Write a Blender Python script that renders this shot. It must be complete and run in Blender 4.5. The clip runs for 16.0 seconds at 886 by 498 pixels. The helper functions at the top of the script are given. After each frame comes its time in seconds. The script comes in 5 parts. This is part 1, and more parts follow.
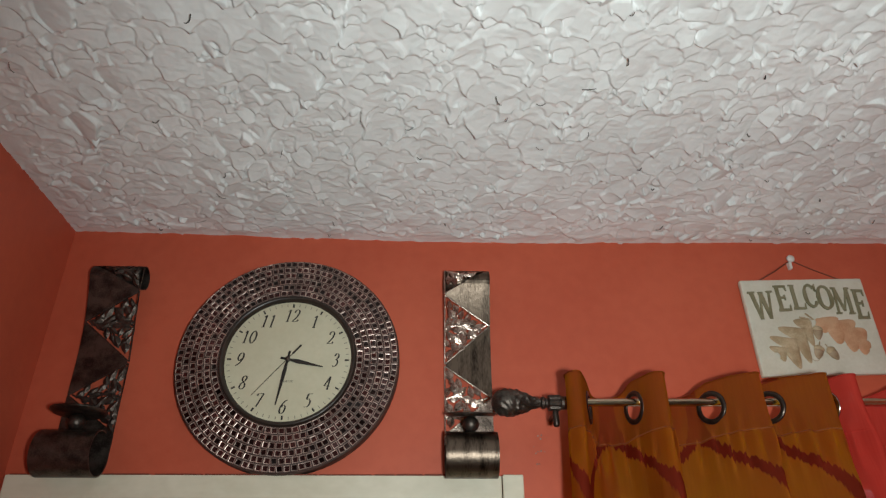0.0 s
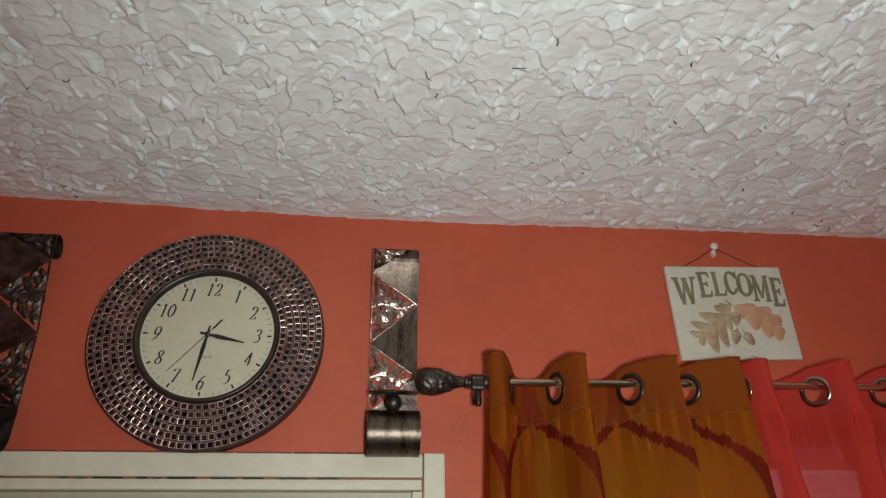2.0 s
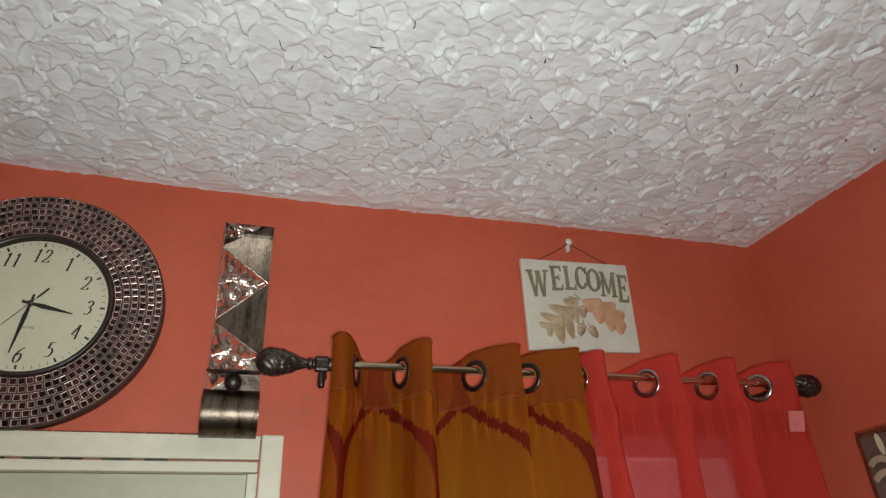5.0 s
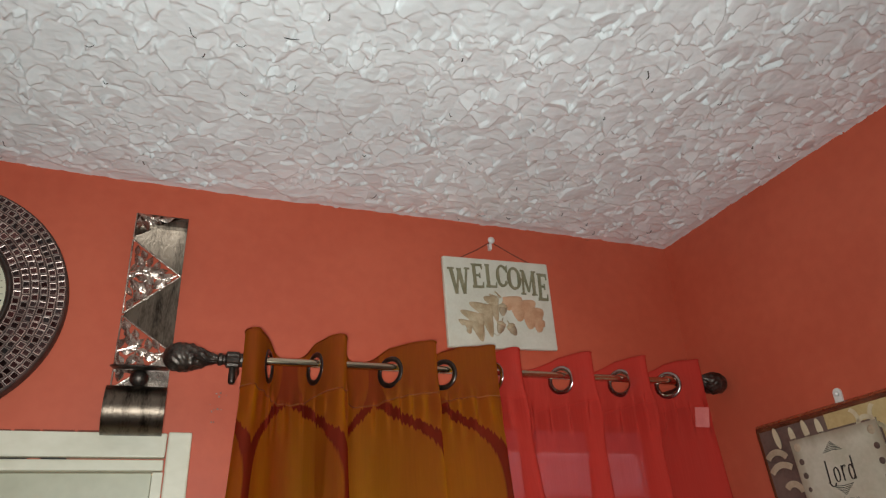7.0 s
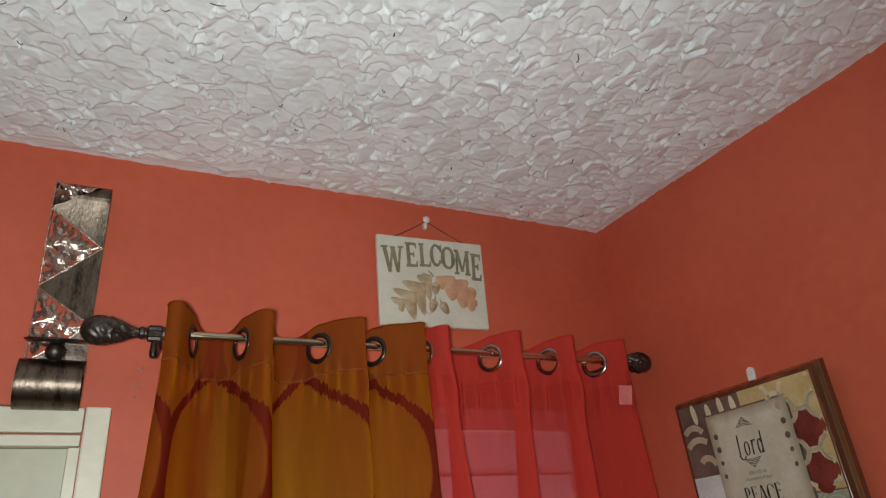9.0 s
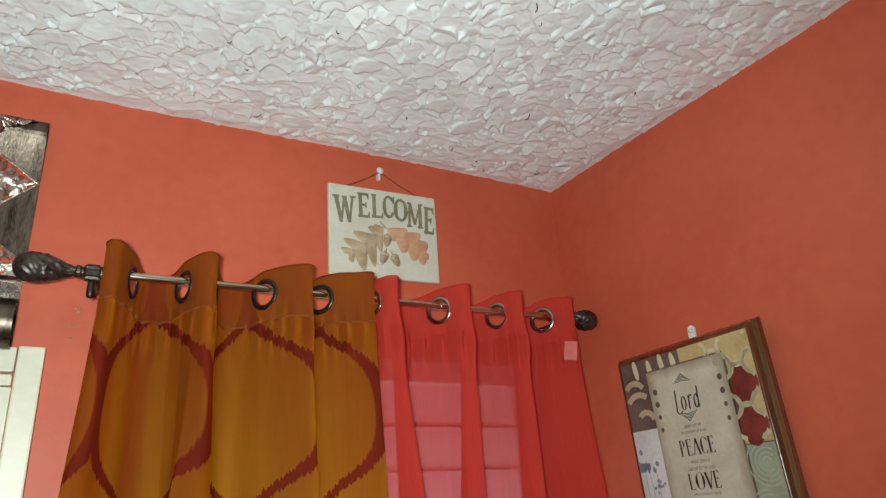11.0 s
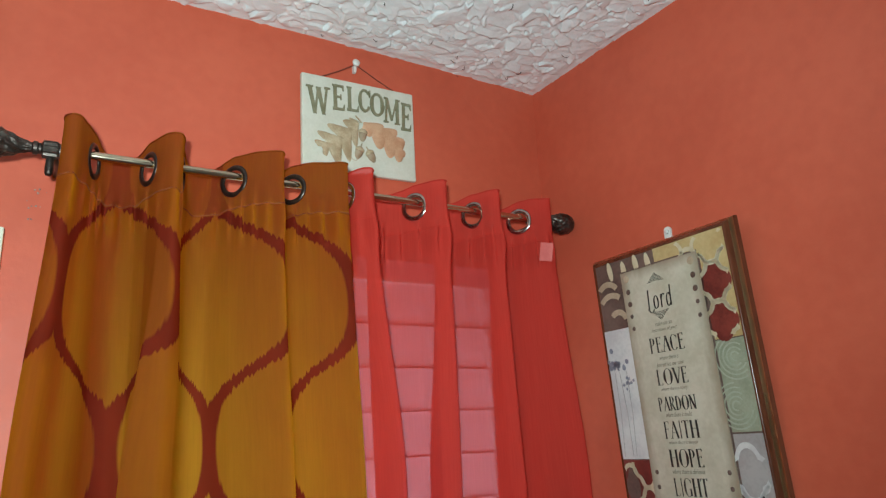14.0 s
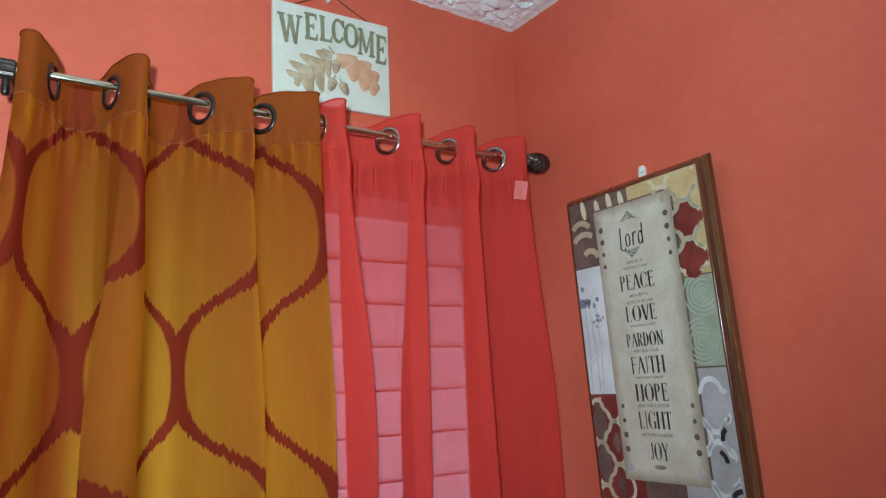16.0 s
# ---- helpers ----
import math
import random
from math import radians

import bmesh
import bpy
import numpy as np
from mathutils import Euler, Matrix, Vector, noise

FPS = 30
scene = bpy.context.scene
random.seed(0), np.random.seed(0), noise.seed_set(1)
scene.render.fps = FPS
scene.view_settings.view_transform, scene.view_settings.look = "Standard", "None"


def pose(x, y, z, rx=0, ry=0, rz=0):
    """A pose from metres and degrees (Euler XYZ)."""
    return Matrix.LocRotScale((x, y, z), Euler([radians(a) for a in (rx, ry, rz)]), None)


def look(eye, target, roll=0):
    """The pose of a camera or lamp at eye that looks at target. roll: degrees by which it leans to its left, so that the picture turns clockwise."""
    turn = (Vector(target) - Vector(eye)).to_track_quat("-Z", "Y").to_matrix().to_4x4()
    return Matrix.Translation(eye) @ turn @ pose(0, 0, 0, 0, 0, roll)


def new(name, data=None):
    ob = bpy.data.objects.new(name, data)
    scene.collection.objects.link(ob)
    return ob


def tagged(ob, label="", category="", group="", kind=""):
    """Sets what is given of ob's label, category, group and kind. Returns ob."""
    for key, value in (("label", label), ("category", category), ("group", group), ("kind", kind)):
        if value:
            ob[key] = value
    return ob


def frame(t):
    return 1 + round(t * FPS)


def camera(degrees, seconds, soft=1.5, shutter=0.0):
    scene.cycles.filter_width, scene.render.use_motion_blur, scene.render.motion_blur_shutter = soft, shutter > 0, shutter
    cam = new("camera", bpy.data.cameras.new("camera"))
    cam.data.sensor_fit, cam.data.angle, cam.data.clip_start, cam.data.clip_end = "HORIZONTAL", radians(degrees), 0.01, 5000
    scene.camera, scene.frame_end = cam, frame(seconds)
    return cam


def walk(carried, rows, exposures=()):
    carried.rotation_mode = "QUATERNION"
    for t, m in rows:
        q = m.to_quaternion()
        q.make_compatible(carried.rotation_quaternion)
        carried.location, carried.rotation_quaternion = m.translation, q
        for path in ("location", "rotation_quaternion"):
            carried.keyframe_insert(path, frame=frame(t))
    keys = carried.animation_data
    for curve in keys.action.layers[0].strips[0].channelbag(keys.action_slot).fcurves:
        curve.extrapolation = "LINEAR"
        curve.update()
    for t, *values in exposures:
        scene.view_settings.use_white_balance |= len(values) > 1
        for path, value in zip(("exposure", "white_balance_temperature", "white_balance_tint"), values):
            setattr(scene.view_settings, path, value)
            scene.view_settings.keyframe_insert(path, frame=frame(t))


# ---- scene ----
cam = camera(66.0, 16.0, soft=1.3)
PATH = [
    (0, (0.085, -0.054, 1.885), (0.16, 1.699, 2.845), -0.3),
    (0.5, (0.094, -0.055, 1.887), (0.214, 1.701, 2.837), -0.6),
    (1, (0.104, -0.05, 1.883), (0.252, 1.706, 2.829), -1.0),
    (1.5, (0.112, -0.044, 1.883), (0.299, 1.717, 2.812), -0.9),
    (2, (0.122, -0.04, 1.884), (0.35, 1.724, 2.797), -0.9),
    (2.5, (0.132, -0.041, 1.885), (0.398, 1.72, 2.795), -1.1),
    (3, (0.144, -0.042, 1.881), (0.463, 1.712, 2.788), -1.2),
    (3.5, (0.154, -0.039, 1.88), (0.532, 1.706, 2.782), -1.2),
    (4, (0.165, -0.039, 1.879), (0.6, 1.696, 2.774), -1.4),
    (4.5, (0.181, -0.04, 1.878), (0.665, 1.688, 2.762), -1.6),
    (7, (0.239, -0.055, 1.876), (0.928, 1.613, 2.737), -3.1),
    (7.5, (0.246, -0.063, 1.874), (0.969, 1.589, 2.739), -3.2),
    (8, (0.25, -0.064, 1.872), (1.023, 1.57, 2.727), -3.4),
    (8.5, (0.265, -0.067, 1.863), (1.063, 1.562, 2.705), -3.8),
    (9, (0.27, -0.065, 1.859), (1.1, 1.562, 2.674), -3.9),
    (9.5, (0.274, -0.06, 1.855), (1.138, 1.561, 2.646), -3.8),
    (10, (0.282, -0.058, 1.849), (1.18, 1.557, 2.614), -3.5),
    (12.5, (0.301, -0.042, 1.814), (1.29, 1.581, 2.436), -3.0),
    (13, (0.304, -0.031, 1.803), (1.307, 1.597, 2.386), -2.7),
    (13.5, (0.308, -0.022, 1.795), (1.324, 1.613, 2.336), -2.4),
    (14, (0.318, -0.019, 1.786), (1.343, 1.622, 2.295), -2.4),
    (14.5, (0.32, -0.017, 1.782), (1.359, 1.626, 2.254), -2.0),
    (15, (0.325, -0.016, 1.774), (1.374, 1.628, 2.216), -2.1),
    (15.5, (0.33, -0.011, 1.765), (1.407, 1.624, 2.174), -1.9),
    (16, (0.334, -0.01, 1.756), (1.425, 1.625, 2.127), -1.9),
]
# The camera's own exposure and white balance drift as it turns to the window.
GRADE = [(0.0, -0.23, 6650, 14), (2.0, -0.30, 6650, 14), (3.5, -0.30, 6600, 14), (4.2, -0.14, 6600, 14), (7.0, -0.11, 6550, 14), (9.0, -0.15, 6550, 14), (9.5, -0.03, 6500, 13), (10.0, 0.19, 6450, 11), (12.5, 0.48, 6150, 2), (13.5, 0.46, 6000, 1), (14.5, 0.72, 5600, -1), (16.0, 0.76, 5150, -1)]
walk(cam, [(t, look(eye, target, roll)) for t, eye, target, roll in PATH], GRADE)


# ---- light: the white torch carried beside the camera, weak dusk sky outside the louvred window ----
world = bpy.data.worlds.new("world")
scene.world = world
world.use_nodes = True
bg = world.node_tree.nodes["Background"]
sky = world.node_tree.nodes.new("ShaderNodeTexSky")
sky.sky_type, sky.sun_disc, sky.sun_elevation = "NISHITA", False, radians(8)
world.node_tree.links.new(sky.outputs[0], bg.inputs[0])
bg.inputs[1].default_value = 0.05
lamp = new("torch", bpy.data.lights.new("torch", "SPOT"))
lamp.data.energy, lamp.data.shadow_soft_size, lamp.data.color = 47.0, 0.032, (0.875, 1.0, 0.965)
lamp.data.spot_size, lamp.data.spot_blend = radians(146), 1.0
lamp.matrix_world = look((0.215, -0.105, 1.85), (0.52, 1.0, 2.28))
dusk = new("window_sky", bpy.data.lights.new("window_sky", "AREA"))
dusk.data.shape, dusk.data.size, dusk.data.size_y, dusk.data.energy, dusk.data.color = "RECTANGLE", 0.95, 0.95, 6.6, (0.92, 0.97, 1.0)
dusk.matrix_world = look((0.85, 1.58, 1.48), (0.85, 1.2, 1.48))


# ---- materials ----
def surface(name, a, b, scale=30.0, rough=0.6, metal=0.0, bump=0.0, bump_scale=200.0, stretch=(1, 1, 1), fine=None, spread=(0.35, 0.65), pieces=0.0, spec=0.5, islands=False):
    """Two colours mixed by noise at a coarse and a fine scale, with relief."""
    m = bpy.data.materials.new(name)
    m.use_nodes = True
    n, l = m.node_tree.nodes, m.node_tree.links
    p = n["Principled BSDF"]
    p.inputs["Metallic"].default_value = metal
    p.inputs["Specular IOR Level"].default_value = spec
    co = n.new("ShaderNodeTexCoord")
    mp = n.new("ShaderNodeMapping")
    mp.inputs["Scale"].default_value = stretch
    l.new(co.outputs["Object"], mp.inputs[0])
    t1, t2 = n.new("ShaderNodeTexNoise"), n.new("ShaderNodeTexNoise")
    for t, k in ((t1, scale), (t2, fine or scale * 9)):
        t.inputs["Scale"].default_value, t.inputs["Detail"].default_value = k, 5
        l.new(mp.outputs[0], t.inputs["Vector"])
    add = n.new("ShaderNodeMath")
    add.operation = "MULTIPLY_ADD"
    add.inputs[1].default_value = 0.45
    l.new(t2.outputs[0], add.inputs[0])
    l.new(t1.outputs[0], add.inputs[2])
    rng = n.new("ShaderNodeMapRange")
    rng.inputs[1].default_value, rng.inputs[2].default_value = spread[0] + 0.22, spread[1] + 0.22
    l.new(add.outputs[0], rng.inputs[0])
    mix = n.new("ShaderNodeMix")
    mix.data_type = "RGBA"
    mix.inputs["A"].default_value, mix.inputs["B"].default_value = (*a, 1), (*b, 1)
    l.new(rng.outputs[0], mix.inputs["Factor"])
    out = mix.outputs["Result"]
    if pieces:
        info, hsv = n.new("ShaderNodeNewGeometry" if islands else "ShaderNodeObjectInfo"), n.new("ShaderNodeHueSaturation")
        r2 = n.new("ShaderNodeMapRange")
        r2.inputs[3].default_value, r2.inputs[4].default_value = 1 - pieces, 1 + pieces
        l.new(info.outputs["Random Per Island" if islands else "Random"], r2.inputs[0])
        l.new(r2.outputs[0], hsv.inputs["Value"])
        l.new(out, hsv.inputs["Color"])
        out = hsv.outputs[0]
    l.new(out, p.inputs["Base Color"])
    r = n.new("ShaderNodeMapRange")
    r.inputs[3].default_value, r.inputs[4].default_value = max(rough - 0.08, 0.02), min(rough + 0.08, 1)
    l.new(t2.outputs[0], r.inputs[0])
    l.new(r.outputs[0], p.inputs["Roughness"])
    if bump:
        t3, bp = n.new("ShaderNodeTexNoise"), n.new("ShaderNodeBump")
        t3.inputs["Scale"].default_value, t3.inputs["Detail"].default_value = bump_scale, 4
        l.new(mp.outputs[0], t3.inputs["Vector"])
        bp.inputs["Strength"].default_value, bp.inputs["Distance"].default_value = bump, 0.002
        l.new(t3.outputs[0], bp.inputs["Height"])
        l.new(bp.outputs[0], p.inputs["Normal"])
    return m


def cloth(name, see, through_light):
    """A woven cloth with a tint socket: diffuse, light let through, and gaps in the weave."""
    m = bpy.data.materials.new(name)
    m.use_nodes = True
    n, l = m.node_tree.nodes, m.node_tree.links
    n.clear()
    out = n.new("ShaderNodeOutputMaterial")
    dif, tra, gap = n.new("ShaderNodeBsdfDiffuse"), n.new("ShaderNodeBsdfTranslucent"), n.new("ShaderNodeBsdfTransparent")
    m1, m2 = n.new("ShaderNodeMixShader"), n.new("ShaderNodeMixShader")
    m1.inputs[0].default_value, m2.inputs[0].default_value = through_light, see
    l.new(dif.outputs[0], m1.inputs[1])
    l.new(tra.outputs[0], m1.inputs[2])
    l.new(m1.outputs[0], m2.inputs[1])
    l.new(gap.outputs[0], m2.inputs[2])
    l.new(m2.outputs[0], out.inputs[0])
    return m, n, l, dif, tra, gap, m2


def ogee_cloth(name, lets, ink=1.0):
    """Gold slub cloth with brown ogee lines that have jagged woven edges."""
    m, n, l, dif, tra, gap, m2 = cloth(name, 0.0, lets)
    m1 = m2.inputs[1].links[0].from_node

    def calc(op, a, b=None, c=None):
        q = n.new("ShaderNodeMath")
        q.operation = op
        for k, v in enumerate((a, b, c)):
            if v is not None:
                if isinstance(v, (int, float)):
                    q.inputs[k].default_value = v
                else:
                    l.new(v, q.inputs[k])
        return q.outputs[0]

    def grain(sx, sy, detail=2.0):
        mp, t = n.new("ShaderNodeMapping"), n.new("ShaderNodeTexNoise")
        mp.inputs["Scale"].default_value = (sx, sy, 1)
        t.inputs["Scale"].default_value, t.inputs["Detail"].default_value = 1.0, detail
        l.new(uv.outputs["UV"], mp.inputs[0])
        l.new(mp.outputs[0], t.inputs["Vector"])
        return t.outputs[0]

    uv, sep = n.new("ShaderNodeTexCoord"), n.new("ShaderNodeSeparateXYZ")
    l.new(uv.outputs["UV"], sep.inputs[0])
    u, v = sep.outputs[0], sep.outputs[1]
    jag = calc("MULTIPLY_ADD", grain(300, 2, 0.0), 0.016, -0.008)
    v2 = calc("ADD", v, jag)
    wave = calc("COSINE", calc("MULTIPLY", calc("SUBTRACT", v2, OGEE_V), 2 * math.pi / OGEE_L))
    f = calc("MULTIPLY_ADD", calc("TANH", calc("MULTIPLY", wave, 1.5)), -0.555, 0.5)
    w = calc("PINGPONG", calc("MULTIPLY", calc("SUBTRACT", u, OGEE_U), 2 / OGEE_P), 1.0)
    d = calc("ABSOLUTE", calc("SUBTRACT", w, f))
    band = n.new("ShaderNodeMapRange")
    band.interpolation_type = "SMOOTHSTEP"
    band.inputs[1].default_value, band.inputs[2].default_value, band.inputs[3].default_value, band.inputs[4].default_value = 0.082, 0.120, ink, 0
    l.new(d, band.inputs[0])
    gold, brown, mix = n.new("ShaderNodeMix"), n.new("ShaderNodeMix"), n.new("ShaderNodeMix")
    for q in (gold, brown, mix):
        q.data_type = "RGBA"
    gold.inputs["A"].default_value, gold.inputs["B"].default_value = (0.185, 0.036, 0.013, 1), (0.24, 0.050, 0.017, 1)
    brown.inputs["A"].default_value, brown.inputs["B"].default_value = (0.150, 0.024, 0.012, 1), (0.34, 0.044, 0.022, 1)
    l.new(grain(500, 9), gold.inputs["Factor"])
    l.new(grain(26, 7, 1), brown.inputs["Factor"])
    l.new(band.outputs[0], mix.inputs["Factor"])
    l.new(gold.outputs["Result"], mix.inputs["A"])
    l.new(brown.outputs["Result"], mix.inputs["B"])
    bp = n.new("ShaderNodeBump")
    bp.inputs["Strength"].default_value, bp.inputs["Distance"].default_value = 0.25, 0.0006
    l.new(grain(700, 40), bp.inputs["Height"])
    for q in (dif, tra):
        l.new(bp.outputs[0], q.inputs["Normal"])
    # Light that comes through the threads is yellower than what they throw back.
    back = n.new("ShaderNodeMix")
    back.data_type = "RGBA"
    back.inputs["A"].default_value, back.inputs["B"].default_value = (0.95, 0.54, 0.025, 1), (0.30, 0.04, 0.012, 1)
    l.new(band.outputs[0], back.inputs["Factor"])
    blot = n.new("ShaderNodeMapRange")  # the weave lets light through unevenly
    blot.inputs[1].default_value, blot.inputs[2].default_value, blot.inputs[3].default_value, blot.inputs[4].default_value = 0.3, 0.7, lets - 0.07, lets + 0.05
    l.new(calc("MULTIPLY_ADD", grain(38, 5, 4), 0.6, calc("MULTIPLY", grain(300, 14), 0.4)), blot.inputs[0])
    l.new(blot.outputs[0], m1.inputs[0])
    l.new(mix.outputs["Result"], dif.inputs["Color"])
    l.new(back.outputs["Result"], tra.inputs["Color"])
    gap.inputs["Color"].default_value = (1.0, 0.8, 0.4, 1)
    return m


def sheer_cloth(name, see):
    m, n, l, dif, tra, gap, m2 = cloth(name, see, 0.35)
    uv, mp, t, mix = n.new("ShaderNodeTexCoord"), n.new("ShaderNodeMapping"), n.new("ShaderNodeTexNoise"), n.new("ShaderNodeMix")
    mp.inputs["Scale"].default_value = (600, 12, 1)
    t.inputs["Scale"].default_value = 1.0
    mix.data_type = "RGBA"
    mix.inputs["A"].default_value, mix.inputs["B"].default_value = (0.64, 0.056, 0.040, 1), (0.76, 0.084, 0.060, 1)
    l.new(uv.outputs["UV"], mp.inputs[0])
    l.new(mp.outputs[0], t.inputs["Vector"])
    l.new(t.outputs[0], mix.inputs["Factor"])
    for q in (dif, tra):
        l.new(mix.outputs["Result"], q.inputs["Color"])
    gap.inputs["Color"].default_value = (1.0, 0.68, 0.82, 1)
    return m


OGEE_P, OGEE_L, OGEE_U, OGEE_V = 0.270, 0.465, 0.530, 1.768
TERRACOTTA = surface("terracotta_wall_paint", (0.55, 0.100, 0.052), (0.62, 0.124, 0.065), 3.0, 0.5, bump=0.12, bump_scale=90, fine=40, spec=0.35)
PLASTER = surface("white_ceiling_plaster", (0.80, 0.80, 0.80), (0.87, 0.87, 0.87), 5.0, 0.75, bump=0.3, bump_scale=110, spec=0.3)
WHITE_PAINT = surface("old_white_gloss_paint", (0.69, 0.63, 0.49), (0.79, 0.73, 0.59), 9.0, 0.4, bump=0.15, bump_scale=70, stretch=(0.5, 1, 1))
DOOR_PAINT = surface("cream_door_paint", (0.49, 0.46, 0.34), (0.56, 0.53, 0.40), 6.0, 0.42, bump=0.1, bump_scale=60)
FRAME_WHITE = surface("white_window_enamel", (0.72, 0.71, 0.70), (0.80, 0.79, 0.78), 12.0, 0.4)
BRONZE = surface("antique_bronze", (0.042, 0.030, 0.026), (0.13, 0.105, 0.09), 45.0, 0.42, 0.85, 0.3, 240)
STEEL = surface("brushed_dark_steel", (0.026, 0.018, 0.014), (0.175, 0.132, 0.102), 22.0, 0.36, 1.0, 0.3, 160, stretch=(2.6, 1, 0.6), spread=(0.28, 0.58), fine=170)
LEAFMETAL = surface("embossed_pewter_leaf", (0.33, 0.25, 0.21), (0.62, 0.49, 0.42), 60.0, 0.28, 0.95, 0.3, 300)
BRUSHED = surface("brushed_nickel_rod", (0.52, 0.41, 0.29), (0.64, 0.52, 0.38), 40.0, 0.20, 1.0, 0.1, 400, stretch=(0.1, 1, 1))
RING = surface("dark_bronze_ring", (0.035, 0.026, 0.022), (0.08, 0.06, 0.05), 50.0, 0.3, 0.8)
CHROME = surface("nickel_ring", (0.30, 0.26, 0.24), (0.45, 0.40, 0.37), 50.0, 0.2, 1.0)
CLOCK_BASE = surface("dark_brown_grout", (0.045, 0.022, 0.018), (0.085, 0.040, 0.032), 60.0, 0.6, bump=0.3, bump_scale=400)
CLOCK_RIM = surface("near_black_rim", (0.022, 0.015, 0.012), (0.04, 0.026, 0.02), 40.0, 0.35)
CLOCK_FACE = surface("cream_clock_paper", (0.62, 0.57, 0.41), (0.67, 0.62, 0.46), 12.0, 0.5)
INK = surface("black_ink", (0.018, 0.014, 0.012), (0.03, 0.024, 0.02), 60.0, 0.45)
TILE_EDGE, TILE_EDGE_IN = (surface("silvered_tile_edge", (0.35, 0.245, 0.21), (0.60, 0.46, 0.405), 40.0, 0.36, 0.5, pieces=0.45, islands=k) for k in (False, True))
TILE_GLASS, TILE_GLASS_IN = (surface("dark_mirror_glass", (0.022, 0.008, 0.008), (0.07, 0.024, 0.022), 30.0, 0.14, 0.3, pieces=0.8, islands=k) for k in (False, True))
PLAQUE = surface("ivory_plaster_plaque", (0.63, 0.60, 0.50), (0.70, 0.675, 0.58), 22.0, 0.6, bump=0.2, bump_scale=120)
GREEN = surface("olive_grey_letter_paint", (0.19, 0.172, 0.095), (0.27, 0.245, 0.15), 50.0, 0.6)
LEAF_TAN = surface("tan_leaf_paint", (0.36, 0.25, 0.14), (0.56, 0.44, 0.29), 35.0, 0.6)
LEAF_ORANGE = surface("orange_leaf_paint", (0.52, 0.26, 0.14), (0.64, 0.38, 0.23), 35.0, 0.6)
ACORN = surface("brown_acorn_paint", (0.30, 0.20, 0.12), (0.45, 0.34, 0.23), 60.0, 0.6)
CORD = surface("brown_cord", (0.15, 0.035, 0.02), (0.24, 0.065, 0.035), 200.0, 0.8)
WHITE_PLASTIC = surface("white_plastic", (0.72, 0.68, 0.64), (0.80, 0.76, 0.72), 30.0, 0.35)
MAHOGANY = surface("mahogany_frame_varnish", (0.075, 0.022, 0.011), (0.16, 0.052, 0.024), 18.0, 0.20, 0.0, 0.05, 120, stretch=(1, 1, 0.15))
GOLD_GLINT = surface("gold_highlight_line", (0.40, 0.25, 0.12), (0.54, 0.36, 0.19), 7.0, 0.28, 0.9, stretch=(1, 1, 0.2))
PARCHMENT = surface("parchment_print", (0.50, 0.45, 0.34), (0.60, 0.55, 0.44), 16.0, 0.45)


def aged_edges(m, stain):
    """Old paper browned along its edges: a stain that follows the sheet's own outline."""
    n, l = m.node_tree.nodes, m.node_tree.links
    p = n["Principled BSDF"]
    src = p.inputs["Base Color"].links[0].from_socket
    co, sub, ab, sep, mx, wob, add, rng, mix = (n.new(k) for k in ("ShaderNodeTexCoord", "ShaderNodeVectorMath", "ShaderNodeVectorMath", "ShaderNodeSeparateXYZ", "ShaderNodeMath", "ShaderNodeTexNoise", "ShaderNodeMath", "ShaderNodeMapRange", "ShaderNodeMix"))
    sub.operation, ab.operation, mx.operation, add.operation, mix.data_type = "SUBTRACT", "ABSOLUTE", "MAXIMUM", "MULTIPLY_ADD", "RGBA"
    sub.inputs[1].default_value = (0.5, 0.5, 0.5)
    wob.inputs["Scale"].default_value = 9
    l.new(co.outputs["Generated"], sub.inputs[0])
    l.new(sub.outputs[0], ab.inputs[0])
    l.new(ab.outputs[0], sep.inputs[0])
    tall = n.new("ShaderNodeMath")
    tall.operation = "MULTIPLY_ADD"
    tall.inputs[1].default_value, tall.inputs[2].default_value = 2.85, -0.925
    l.new(sep.outputs[2], tall.inputs[0])
    l.new(sep.outputs[0], mx.inputs[0])
    l.new(tall.outputs[0], mx.inputs[1])
    l.new(wob.outputs[0], add.inputs[0])
    add.inputs[1].default_value = 0.10
    l.new(mx.outputs[0], add.inputs[2])
    rng.inputs[1].default_value, rng.inputs[2].default_value = 0.44, 0.58
    l.new(add.outputs[0], rng.inputs[0])
    l.new(rng.outputs[0], mix.inputs["Factor"])
    l.new(src, mix.inputs["A"])
    mix.inputs["B"].default_value = (*stain, 1)
    l.new(mix.outputs["Result"], p.inputs["Base Color"])


aged_edges(PARCHMENT, (0.27, 0.20, 0.13))
P_BROWN = surface("taupe_print", (0.10, 0.062, 0.05), (0.17, 0.11, 0.09), 14.0, 0.4)
P_TAN = surface("tan_print", (0.40, 0.30, 0.20), (0.52, 0.41, 0.29), 30.0, 0.4)
P_WHITE = surface("pale_grey_print", (0.56, 0.54, 0.54), (0.70, 0.68, 0.66), 16.0, 0.4)
P_BLUE = surface("slate_blue_print", (0.19, 0.19, 0.24), (0.31, 0.31, 0.36), 60.0, 0.4)
P_GOLD = surface("ochre_print", (0.45, 0.31, 0.13), (0.57, 0.43, 0.21), 14.0, 0.4)
P_CREAM = surface("cream_print", (0.58, 0.48, 0.31), (0.66, 0.57, 0.40), 30.0, 0.4)
P_RED = surface("brick_red_print", (0.13, 0.022, 0.017), (0.22, 0.042, 0.03), 22.0, 0.4)
P_GREEN = surface("sage_print", (0.27, 0.29, 0.20), (0.36, 0.38, 0.28), 26.0, 0.4)
